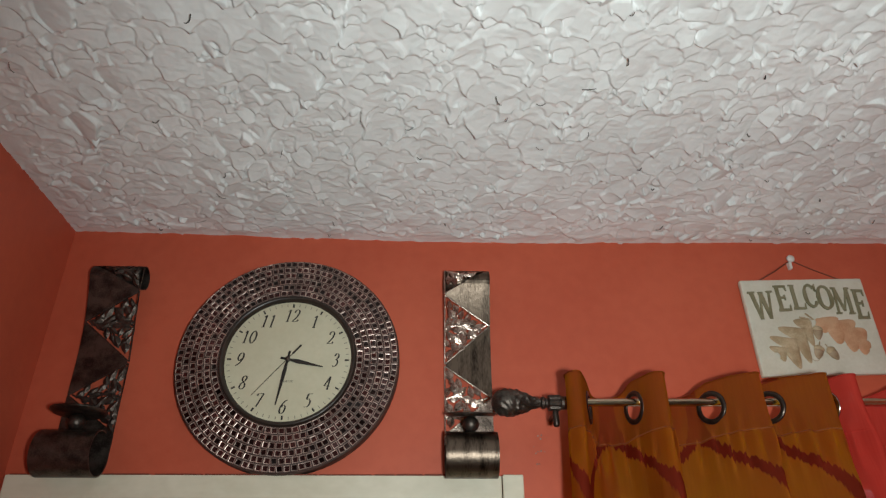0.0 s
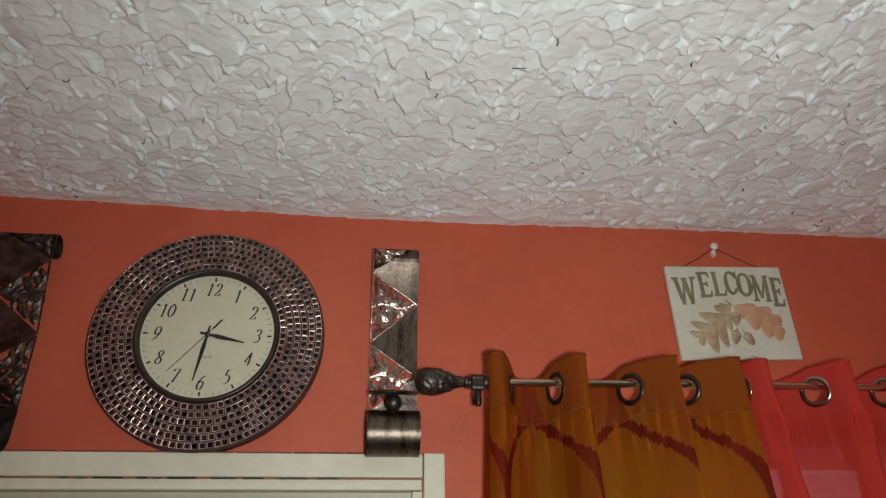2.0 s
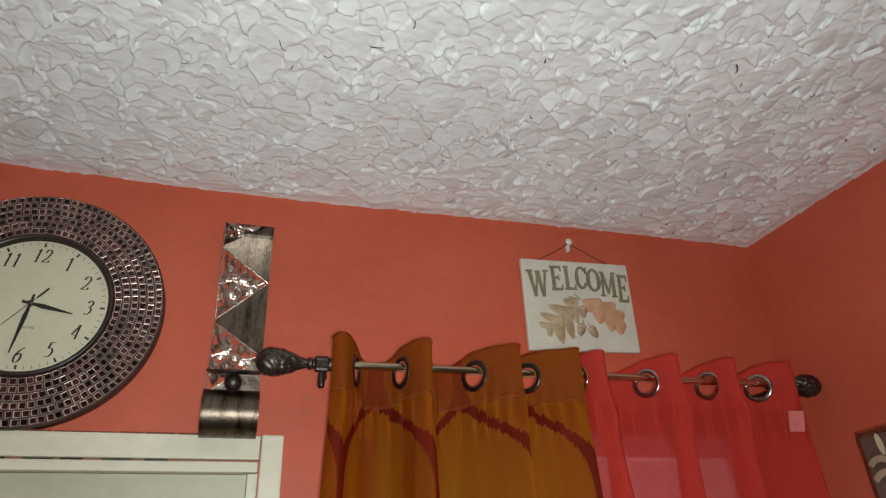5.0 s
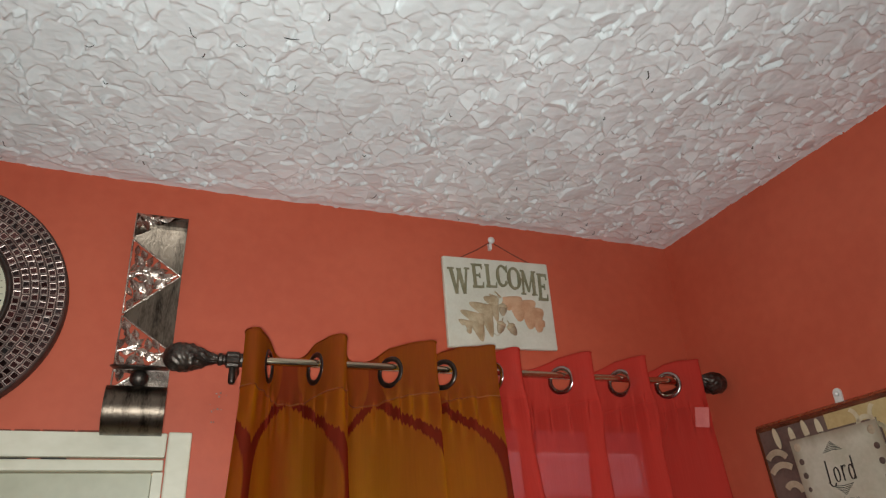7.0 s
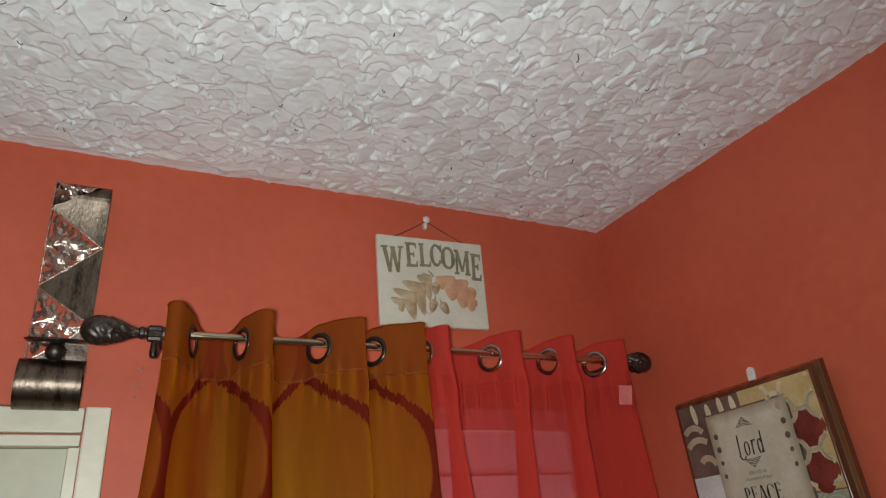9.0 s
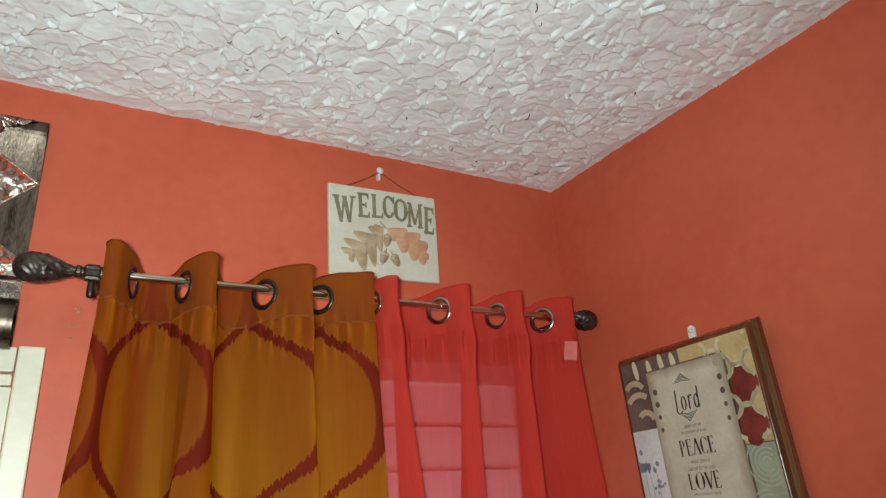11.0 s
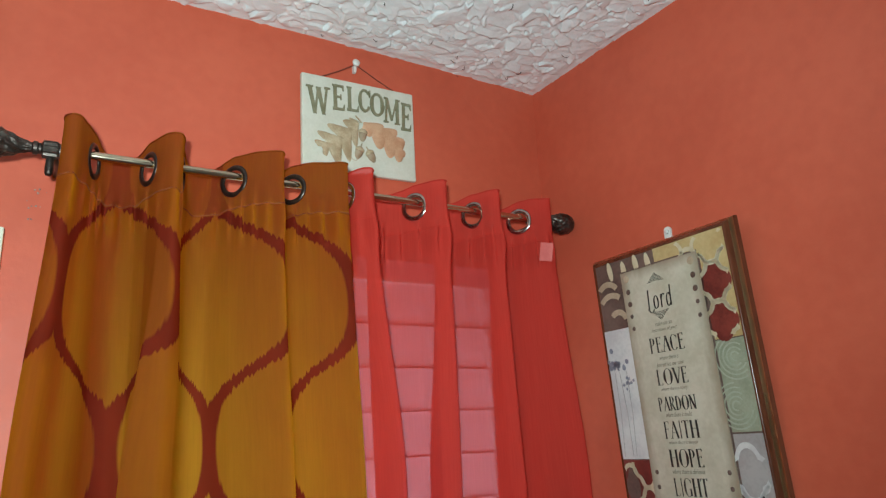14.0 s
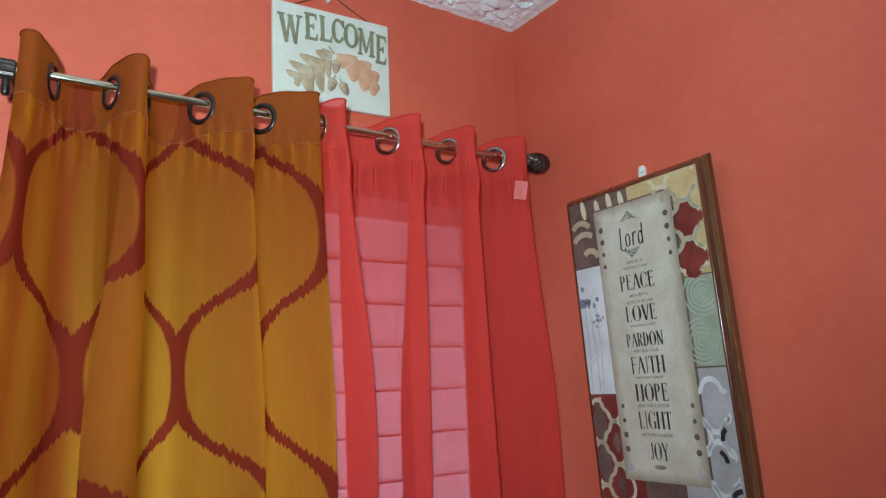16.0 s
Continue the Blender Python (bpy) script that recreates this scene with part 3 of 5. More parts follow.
# ---- clock ----
GLYPHS = {
    "0": [[(0.5, 1), (0.16, 0.8), (0.06, 0.5), (0.16, 0.2), (0.5, 0), (0.84, 0.2), (0.94, 0.5), (0.84, 0.8), (0.5, 1)]],
    "1": [[(0.5, 1), (0.5, 0.5), (0.5, 0)], [(0.2, 0.84), (0.36, 0.9), (0.5, 0.99)], [(0.24, 0.01), (0.5, 0.01), (0.76, 0.01)]],
    "2": [[(0.12, 0.74), (0.2, 0.92), (0.48, 1), (0.78, 0.9), (0.84, 0.7), (0.66, 0.42), (0.36, 0.18), (0.08, 0.03)], [(0.08, 0.03), (0.5, 0.03), (0.92, 0.05)], [(0.92, 0.04), (0.94, 0.1), (0.97, 0.18)]],
    "3": [[(0.14, 0.82), (0.28, 0.96), (0.5, 1), (0.74, 0.9), (0.76, 0.7), (0.58, 0.56), (0.38, 0.53)], [(0.38, 0.53), (0.66, 0.5), (0.86, 0.32), (0.76, 0.1), (0.44, 0), (0.12, 0.06)]],
    "4": [[(0.68, 1), (0.68, 0.5), (0.68, 0)], [(0.66, 0.98), (0.36, 0.64), (0.05, 0.28)], [(0.05, 0.28), (0.5, 0.28), (0.97, 0.28)]],
    "5": [[(0.28, 0.98), (0.6, 0.97), (0.92, 1)], [(0.28, 0.98), (0.22, 0.76), (0.18, 0.56)], [(0.18, 0.56), (0.5, 0.6), (0.8, 0.44), (0.82, 0.2), (0.56, 0.02), (0.1, 0.02)]],
    "6": [[(0.9, 1), (0.5, 0.86), (0.18, 0.56), (0.1, 0.28), (0.24, 0.06), (0.5, 0), (0.78, 0.1), (0.88, 0.32), (0.76, 0.54), (0.5, 0.6), (0.2, 0.46)]],
    "7": [[(0.08, 0.95), (0.5, 0.96), (0.94, 0.98)], [(0.94, 0.98), (0.64, 0.5), (0.34, 0)], [(0.1, 0.96), (0.06, 0.88), (0.04, 0.8)]],
    "8": [[(0.5, 1), (0.22, 0.9), (0.22, 0.68), (0.5, 0.53), (0.8, 0.36), (0.84, 0.14), (0.5, 0), (0.14, 0.12), (0.16, 0.36), (0.5, 0.54), (0.76, 0.7), (0.76, 0.9), (0.5, 1)]],
    "9": [[(0.1, 0), (0.5, 0.14), (0.82, 0.44), (0.9, 0.72), (0.76, 0.94), (0.5, 1), (0.22, 0.9), (0.12, 0.68), (0.24, 0.46), (0.5, 0.4), (0.8, 0.54)]],
    "L": [[(0.3, 1), (0.28, 0.5), (0.26, 0.06)], [(0.06, 0.1), (0.3, 0.0), (0.6, -0.1), (0.95, -0.08), (1.2, 0.04)]],
    "o": [[(0.5, 0.66), (0.2, 0.56), (0.12, 0.36), (0.22, 0.14), (0.5, 0.06), (0.8, 0.16), (0.88, 0.36), (0.78, 0.56), (0.5, 0.66)]],
    "r": [[(0.3, 0.68), (0.3, 0.36), (0.3, 0.05)], [(0.3, 0.46), (0.5, 0.62), (0.76, 0.68), (0.9, 0.6)]],
    "d": [[(0.78, 0.5), (0.5, 0.66), (0.2, 0.54), (0.12, 0.34), (0.24, 0.12), (0.5, 0.06), (0.8, 0.2)], [(0.86, 1), (0.84, 0.5), (0.84, 0.05)]],
}


def pen_word(body, wide, tall, cx, cz, plane, lean=0.22):
    """A number or word written with a broad pen: upright strokes thick, level ones thin, leaning a little; it faces -y."""
    bm, lift = bmesh.new(), plane
    for n, ch in enumerate(body):
        x0 = cx + (n - len(body) / 2) * wide
        for line in GLYPHS[ch]:
            pts, _, _ = spline(line, 8 * len(line))
            pts = [Vector((x0 + (0.08 + 0.84 * u) * wide + lean * (v - 0.5) * tall, cz + (v - 0.5) * tall)) for u, v in pts]
            lift -= 0.00001
            rows = []
            for k, q in enumerate(pts):
                d = (pts[min(k + 1, len(pts) - 1)] - pts[max(k - 1, 0)]).normalized()
                half = 0.00042 + 0.0011 * abs(d.y) ** 1.5
                o = Vector((-d.y, d.x)) * half
                rows.append([bm.verts.new((e.x, lift, e.y)) for e in (q + o, q - o)])
            for a, b in zip(rows, rows[1:]):
                bm.faces.new((a[0], a[1], b[1], b[0]))
    r = bmesh.ops.extrude_face_region(bm, geom=list(bm.faces))
    bmesh.ops.translate(bm, vec=(0, 0.0003, 0), verts=[g for g in r["geom"] if isinstance(g, bmesh.types.BMVert)])
    bmesh.ops.recalc_face_normals(bm, faces=bm.faces)
    return bm


def wall_clock():
    c = thing("wall_clock", "round wall clock with a dark mosaic mirror-tile rim and cream face", "clock", pose(-0.1525, BACK, 2.3155))
    R, R1, D0, D1 = 0.207, 0.1255, 0.030, 0.035  # outer and inner radius of the mosaic, and their distance from the wall

    def depth(r):
        t = (R - r) / (R - R1)
        return D0 + (D1 - D0) * (1 - (1 - t) ** 1.5)

    prof = [(0, 0.001), (R - 0.006, 0.001), (R, 0.005), (R, D0 - 0.003), (R - 0.002, D0)] + [(r, depth(r)) for r in np.linspace(R - 0.006, R1, 8)] + [(R1 - 0.004, 0.026), (0, 0.026)]
    part("rim_base", lathe(prof, FACING, 96), CLOCK_BASE, c, smooth=True)
    part("bezel", lathe([(0.1255, 0.026), (0.1265, 0.036), (0.1245, 0.0405), (0.121, 0.0405), (0.1175, 0.036), (0.1165, 0.0285)], FACING, 96), CLOCK_RIM, c, "near-black inner bezel", smooth=True)
    face = part("face", lathe([(0, 0.0262), (0.1185, 0.0262), (0.1185, 0.0292), (0, 0.0292)], FACING, 72), CLOCK_FACE, c, "cream paper face")
    for h in range(1, 13):
        a = radians(30 * h)
        part("numeral", pen_word(str(h), 0.0138, 0.0250, 0.0885 * math.sin(a), 0.0885 * math.cos(a), -0.0297), INK, face)
    marks = {}
    for key, wd, ln in (("hour_mark", 0.0016, 0.0075), ("minute_mark", 0.0006, 0.0055)):
        bm = boxed(-wd, wd, -0.0299, -0.0294, 0.1125 - ln, 0.1125)
        marks[key] = bpy.data.meshes.new(key)
        bm.to_mesh(marks[key])
        bm.free()
        marks[key].materials.append(INK if key == "hour_mark" else SCRIPT)
    for k in range(60):
        ob = new("hour_mark" if k % 5 == 0 else "minute_mark", marks["hour_mark" if k % 5 == 0 else "minute_mark"])
        ob.parent, ob.matrix_basis = face, pose(0, 0, 0, 0, 6 * k, 0)
    link_mesh("maker_word", letters("quartz", 0.022, 0.006, 0.0003, 0.002, -0.042, -0.0294, shear=0.2), SCRIPT, face)

    def hand(name, angle, tip, tail, wide, lift):
        pts = [(-0.0009, tip), (0.0009, tip), (wide, tip * 0.28), (wide * 0.55, 0.004), (wide * 0.55, -tail), (-wide * 0.55, -tail), (-wide * 0.55, 0.004), (-wide, tip * 0.28)]
        bm = slab(pts, -lift, -lift - 0.0009)
        bmesh.ops.transform(bm, matrix=pose(0, 0, 0, 0, angle, 0), verts=bm.verts)
        part(name, bm, INK, c)

    hand("hour_hand", 102, 0.067, 0.014, 0.0042, 0.0315)
    hand("minute_hand", 189, 0.088, 0.016, 0.0036, 0.0330)
    bm = slab([(-0.0004, 0.092), (0.0004, 0.092), (0.0006, -0.012), (0.0016, -0.014), (0.0016, -0.036), (-0.0016, -0.036), (-0.0016, -0.014), (-0.0006, -0.012)], -0.0345, -0.0352)
    bmesh.ops.transform(bm, matrix=pose(0, 0, 0, 0, 220, 0), verts=bm.verts)
    part("second_hand", bm, INK, c)
    part("hub", lathe([(0, 0.029), (0.0045, 0.029), (0.0045, 0.036), (0.002, 0.0372), (0, 0.0374)], FACING, 16), BRONZE, c)
    return c, depth, R, R1


clock, clock_depth, CLOCK_R, CLOCK_R1 = wall_clock()


# ---- sconces ----
def sconce(x, flip, tilt):
    """Scrolled metal strip with solid and pierced leaf triangles, a ball and a candle plate."""
    s = thing("candle_sconce", "scrolled wall sconce with pierced leaf panels, coloured darker for its dim corner" if flip else "scrolled brushed pewter wall sconce with bright pierced leaf panels", "candle sconce", pose(x, BACK, 2.0), "pair of scrolled sconces")
    rng = random.Random(3)
    half, t = 0.049 if flip else 0.045, 0.0022
    # The left one takes a darker metal to hold its dim reflections in colour.
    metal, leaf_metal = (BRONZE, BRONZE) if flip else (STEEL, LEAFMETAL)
    sx = -1 if flip else 1

    def sheet(line):
        """A bent strip of the given side line, with thickness."""
        bm = bmesh.new()
        pts = [Vector((0, y, z)) for y, z in line]
        rows = []
        for k, p in enumerate(pts):
            d = (pts[min(k + 1, len(pts) - 1)] - pts[max(k - 1, 0)]).normalized()
            nrm = Vector((0, -d.z, d.y)) * t / 2
            rows.append([bm.verts.new((xx, *(p + o)[1:])) for xx, o in ((-half, nrm), (half, nrm), (half, -nrm), (-half, -nrm))])
        for p, q in zip(rows, rows[1:]):
            for j in range(4):
                bm.faces.new((p[j], p[(j + 1) % 4], q[(j + 1) % 4], q[j]))
        bm.faces.new(rows[0][::-1])
        bm.faces.new(rows[-1])
        bmesh.ops.recalc_face_normals(bm, faces=bm.faces)
        return bm

    low = [(-0.048 + 0.038 * math.cos(a), 0.139 + 0.038 * math.sin(a)) for a in np.radians(np.linspace(0, -285, 110))]
    part("lower_scroll", sheet([(-0.010, 0.165)] + low), metal, s, smooth=False)
    high = [(-0.024 + 0.0225 * math.cos(a), 0.483 + 0.0225 * math.sin(a)) for a in np.radians(np.linspace(100, -70, 20))]
    part("upper_scroll", sheet(high), metal, s)

    def bend(z):
        """How far the upright strip stands off the wall at a height: close below, swung forward at the top."""
        t = max(0.0, (z - 0.30) / 0.180)
        if z > 0.477:
            return 0.024 + math.sqrt(max(0.0, 0.0225**2 - (z - 0.483) ** 2))
        return 0.010 + 0.0355 * t**2.2

    def tri(points):
        """A flat-cut panel bent along the strip, with thickness."""
        pts = [(sx * half * a, z) for a, z in points]
        zs = np.linspace(min(z for _, z in pts) + 1e-4, max(z for _, z in pts) - 1e-4, 22)
        bm, rows = bmesh.new(), []
        for z in zs:
            xs = []
            for (xa, za), (xb, zb) in zip(pts, pts[1:] + pts[:1]):
                if min(za, zb) <= z <= max(za, zb) and za != zb:
                    xs.append(xa + (xb - xa) * (z - za) / (zb - za))
            y = -bend(z)
            rows.append([bm.verts.new(q) for q in ((min(xs), y, z), (max(xs), y, z), (max(xs), y + t, z), (min(xs), y + t, z))])
        for p, q in zip(rows, rows[1:]):
            for j in range(4):
                bm.faces.new((p[j], p[(j + 1) % 4], q[(j + 1) % 4], q[j]))
        bm.faces.new(rows[0][::-1])
        bm.faces.new(rows[-1])
        bmesh.ops.recalc_face_normals(bm, faces=bm.faces)
        return bm

    part("solid_panel", tri([(1, 0.504), (-1, 0.452), (1, 0.393)]), metal, s)
    part("solid_panel", tri([(1, 0.391), (-1, 0.314), (1, 0.252)]), metal, s)
    part("base_panel", tri([(1, 0.250), (-1, 0.181), (-1, 0.160), (1, 0.160)]), leaf_metal, s)
    for a, b, c in (((-1, 0.450), (1, 0.392), (-1, 0.316)), ((-1, 0.312), (1, 0.251), (-1, 0.182)), ((1, 0.504), (-1, 0.503), (-1, 0.454))):
        bm = bmesh.new()
        P = [Vector((sx * half * q[0] * 0.97, q[1])) for q in (a, b, c)]
        for p, q in zip(P, P[1:] + P[:1]):  # rim wires
            tube([(p.x, -0.0095, p.y), (q.x, -0.0095, q.y)], 0.0014, 6, bm)

        def inside(v):
            k = [(Q - Pp).cross(v - Pp) for Pp, Q in zip(P, P[1:] + P[:1])]
            return all(e > 0 for e in k) or all(e < 0 for e in k)

        def leaf(o, ang, ln, fat):
            """One embossed leaf with a raised midrib, from its foot o."""
            d = Vector((math.cos(ang), math.sin(ang)))
            side = Vector((-d.y, d.x)) * ln * fat
            curl = Vector((-d.y, d.x)) * ln * rng.uniform(-0.12, 0.12)
            ridge, edges = [], ([], [])
            for q, wq in ((0, 0.0), (0.2, 0.62), (0.42, 1.0), (0.66, 0.8), (0.86, 0.36), (1, 0)):
                c2 = o + d * ln * q + curl * math.sin(math.pi * q)
                ridge.append(bm.verts.new((c2.x, -0.0118 - 0.0014 * math.sin(math.pi * q), c2.y)))
                for k, sg in ((0, 1), (1, -1)):
                    e2 = c2 + sg * side * wq
                    edges[k].append(bm.verts.new((e2.x, -0.0098 - 0.0006 * wq, e2.y)))
            for k in (0, 1):
                for j in range(5):
                    bm.faces.new((ridge[j], ridge[j + 1], edges[k][j + 1], edges[k][j]))

        # A vine runs from the wide side to the point, with leaves to both hands, and shorter ones fill the corners.
        placed = []
        tip, foot = P[1], (P[0] + P[2]) / 2
        stem = [foot.lerp(tip, q) + Vector((0, 0.006 * math.sin(7 * q))) for q in np.linspace(0.02, 0.92, 9)]
        tube([(v2.x, -0.0105, v2.y) for v2 in stem], 0.0017, 6, bm)
        for _ in range(1500):
            u, v = rng.random(), rng.random()
            if u + v > 1:
                u, v = 1 - u, 1 - v
            o = P[0] + u * (P[1] - P[0]) + v * (P[2] - P[0])
            near = min(stem, key=lambda q: (q - o).length)
            away = (o - near).normalized() if (o - near).length > 0.004 else Vector((1, 0))
            ang = math.atan2(away.y, away.x) + rng.uniform(-0.8, 0.8)
            ln = rng.uniform(0.019, 0.033)
            end = o + Vector((math.cos(ang), math.sin(ang))) * ln
            heart = (o + end) / 2
            over = Vector((math.sin(ang), -math.cos(ang))) * ln * 0.26
            if not (inside(o) and inside(end) and inside(heart + over) and inside(heart - over)) or any((heart - q).length < 0.0108 for q in placed):
                continue
            placed.append(heart)
            leaf(o, ang, ln, rng.uniform(0.25, 0.34))
            bend2 = (near + o) / 2 + Vector((-away.y, away.x)) * rng.uniform(-0.003, 0.003)
            tube([(near.x, -0.0105, near.y), (bend2.x, -0.0105, bend2.y), (o.x, -0.0108, o.y)], 0.0013, 5, bm)
        for v in bm.verts:
            v.co.y -= bend(v.co.z) - 0.010
        part("leaf_panel", bm, leaf_metal, s, "pierced panel of embossed leaves")
    ball = part("ball", lathe([(0.0145 * math.sin(a), -0.0145 * math.cos(a)) for a in np.linspace(0, math.pi, 13)], pose(0, -0.052, 0.191), 20), BRONZE, s, "dark turned ball", smooth=True)
    plate = lathe([(0, 0), (0.040, 0), (0.046, 0.004), (0.0465, 0.006), (0.039, 0.0022), (0, 0.0022)], pose(0, -0.052, 0.2052, tilt), 40)
    part("candle_plate", plate, BRONZE, s, "shallow round candle plate", smooth=True)
    return s


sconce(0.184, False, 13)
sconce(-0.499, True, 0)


# ---- curtain rod ----
ROD_Y, ROD_Z0, ROD_Z1 = 1.10, 2.217, 2.225


def rod_z(x):
    return ROD_Z0 + (ROD_Z1 - ROD_Z0) * (x - 0.25) / 1.1


def curtain_rod():
    r = thing("curtain_rod", "brushed bronze curtain rod with carved egg-shaped finials", "curtain rod", pose(0, 0, 0))
    part("rod", tube([(x, ROD_Y, rod_z(x)) for x in (0.30, 0.301, 0.31, 0.55, 0.8, 1.05, 1.28, 1.289, 1.29)], 0.0071, 16), BRUSHED, r, "brushed nickel bar", smooth=True)

    def carved(a, h):
        t = max(0.0, min(1.0, h / 0.078))
        return 0.0017 * math.sin(math.pi * t) ** 0.6 * (math.sin(6 * a + 2.5 * math.sin(170 * h)) * math.cos(210 * h + 2 * math.sin(3 * a)) + 0.5 * math.sin(9 * a - 260 * h))

    egg = [(0.0012, 0.0), (0.010, 0.002), (0.017, 0.007), (0.0215, 0.014), (0.0238, 0.022), (0.0240, 0.030), (0.0225, 0.038), (0.0195, 0.046), (0.0155, 0.055), (0.0115, 0.064), (0.0085, 0.071), (0.0075, 0.078)]
    fine = [(np.interp(h, [e[1] for e in egg], [e[0] for e in egg]), h) for h in np.linspace(0, 0.078, 54)]
    fine = [(r, -0.008 + h * 86 / 78) for r, h in fine]
    collar = [(0.006, 0.076), (0.0105, 0.079), (0.0105, 0.084), (0.0085, 0.086), (0.0085, 0.089), (0.013, 0.092), (0.0135, 0.110), (0.0115, 0.113), (0.0115, 0.122), (0.0068, 0.123)]
    for m in (Matrix.Translation((0.224, ROD_Y, rod_z(0.224))) @ pose(0, 0, 0, 0, 90, 0), Matrix.Translation((1.361, ROD_Y, rod_z(1.361))) @ pose(0, 0, 0, 0, -90, 0)):
        f = part("finial", lathe([(1e-7, -0.0085)] + fine, m, 64, bumps=carved), BRONZE, r, "dark carved egg-shaped finial", smooth=True)
        part("collar", lathe(collar, m, 24, bumps=lambda a, h: 0.0009 * math.cos(12 * a) if 0.0915 < h < 0.111 else 0.0), BRONZE, f, smooth=False)
    for x in (0.326, 1.262):
        z = rod_z(x)
        b = part("bracket", tube([(x + 0.012, BACK + 0.001, z - 0.004), (x + 0.012, BACK - 0.04, z - 0.006), (x + 0.006, ROD_Y + 0.02, z - 0.006), (x, ROD_Y + 0.005, z - 0.004)], 0.005, 10), BRONZE, r, "dark cast bracket", smooth=True)
        part("set_screw", lathe([(0, 0), (0.0040, 0.0), (0.0055, 0.003), (0.0060, 0.012), (0.0048, 0.028), (0, 0.029)], pose(x, ROD_Y - 0.002, z - 0.042), 12), BRONZE, b, smooth=True)


curtain_rod()


# ---- curtains ----
def curtain(name, label, profile, low, rings, mats, ring_mat, hem_z, seed, seam=None, slack=((0, 0), (1, 1))):
    """Eyelet curtain: the profile (x, y) from above, the shifts of its folds far down, and at which profile points the rod passes."""
    c = thing(name, label, "curtain", pose(0, 0, 0), "pair of eyelet curtains")
    count, rows = 340, 150
    line, s, marks = spline(profile, count)
    z_low, z_top = 0.75, 2.252
    zs = np.r_[np.linspace(z_top, 2.10, 50), np.linspace(2.10, z_low, rows - 49)[1:]]
    weave = np.interp(s, *zip(*slack))  # cloth taken up inside the folds
    lo_x = np.interp(s, marks, [q[0] for q in low])
    lo_y = np.interp(s, marks, [q[1] for q in low])
    verts, uvs = [], []
    for z in zs:
        t = (z_top - z) / (z_top - 1.65)
        e = t * t * (3 - 2 * t) if t < 1 else 1 + 0.4 * (t - 1)
        for k in range(count):
            x, y = line[k]
            amp = 1.0 + 0.30 * e if y > ROD_Y else 1.0 + 0.12 * e
            wob = noise.noise(Vector((s[k] * 9, z * 2.2, seed))) * 0.010 * min(t * 2, 1.4)
            wob2 = noise.noise(Vector((s[k] * 14, z * 3.0, seed + 9))) * 0.006 * min(t * 2, 1.4)
            sag = -0.016 * max(0.0, (y - 1.10) / 0.05) * max(0.0, 1 - t * 5)
            pucker = (0.0085 * math.sin(s[k] * 190 + seed + 2 * math.sin(s[k] * 31)) + 0.008 * noise.noise(Vector((s[k] * 60, z * 6, seed)))) * math.exp(-(((z - hem_z + 0.022) / 0.036) ** 2))
            verts.append((x + lo_x[k] * e + wob, ROD_Y + (y - ROD_Y) * amp + lo_y[k] * e + wob2 + pucker, z + sag + rod_z(x) - ROD_Z0 + 0.002 * noise.noise(Vector((s[k] * 25, 0, seed)))))
            uvs.append((weave[k], z))
    crossings = [(marks[i], *profile[i]) for i in rings]
    cut = 0.0235
    faces = []
    for j in range(len(zs) - 1):
        for k in range(count - 1):
            sm, zm = (s[k] + s[k + 1]) / 2, (zs[j] + zs[j + 1]) / 2
            if zm > 2.18 and any((sm - q[0]) ** 2 + (zm - (ROD_Z0 - 0.009)) ** 2 < cut * cut for q in crossings):
                continue
            a = j * count + k
            faces.append((a, a + 1, a + count + 1, a + count))
    me = bpy.data.meshes.new("panel")
    me.from_pydata(verts, [], faces)
    lay = me.uv_layers.new(name="UVMap")
    for loop in me.loops:
        lay.data[loop.index].uv = uvs[loop.vertex_index]
    me.update()
    ob = link_mesh("panel", me, mats, c, smooth=True)
    if len(mats) > 1:
        for p in me.polygons:
            if uvs[p.vertices[0]][1] > hem_z:
                p.material_index = 1
    ring = ring_mesh("eyelet_ring", 0.0195, 0.0292, 0.0026)
    ring.materials.append(ring_mat)
    for q in crossings:
        k = int(np.searchsorted(s, q[0]))
        d = line[min(k + 2, count - 1)] - line[max(k - 2, 0)]
        o = new("eyelet_ring", ring)
        o.parent = c
        o.matrix_basis = Matrix.Translation((q[1], q[2], rod_z(q[1]) - 0.009)) @ Matrix.Rotation(math.atan2(d[1], d[0]), 4, "Z") @ pose(0, 0, 0, 90)
    # Folded top seam and stitched hem line, standing a little proud of the cloth.
    for zz, r in ((z_top, 0.0016), (hem_z, 0.0008)):
        j = int(np.argmin(abs(zs - zz)))
        pts = [Vector(verts[j * count + k]) for k in range(0, count, 2)]
        bm = tube(pts, r, 5)
        uvl = bm.loops.layers.uv.new("UVMap")
        for f in bm.faces:
            for lp in f.loops:
                lp[uvl].uv = (float(np.interp(lp.vert.co.x, line[:, 0], s)), zz)
        part("hem", bm, seam if seam and zz < z_top else mats[-1], c, smooth=True)
    return c, verts, s, zs, count


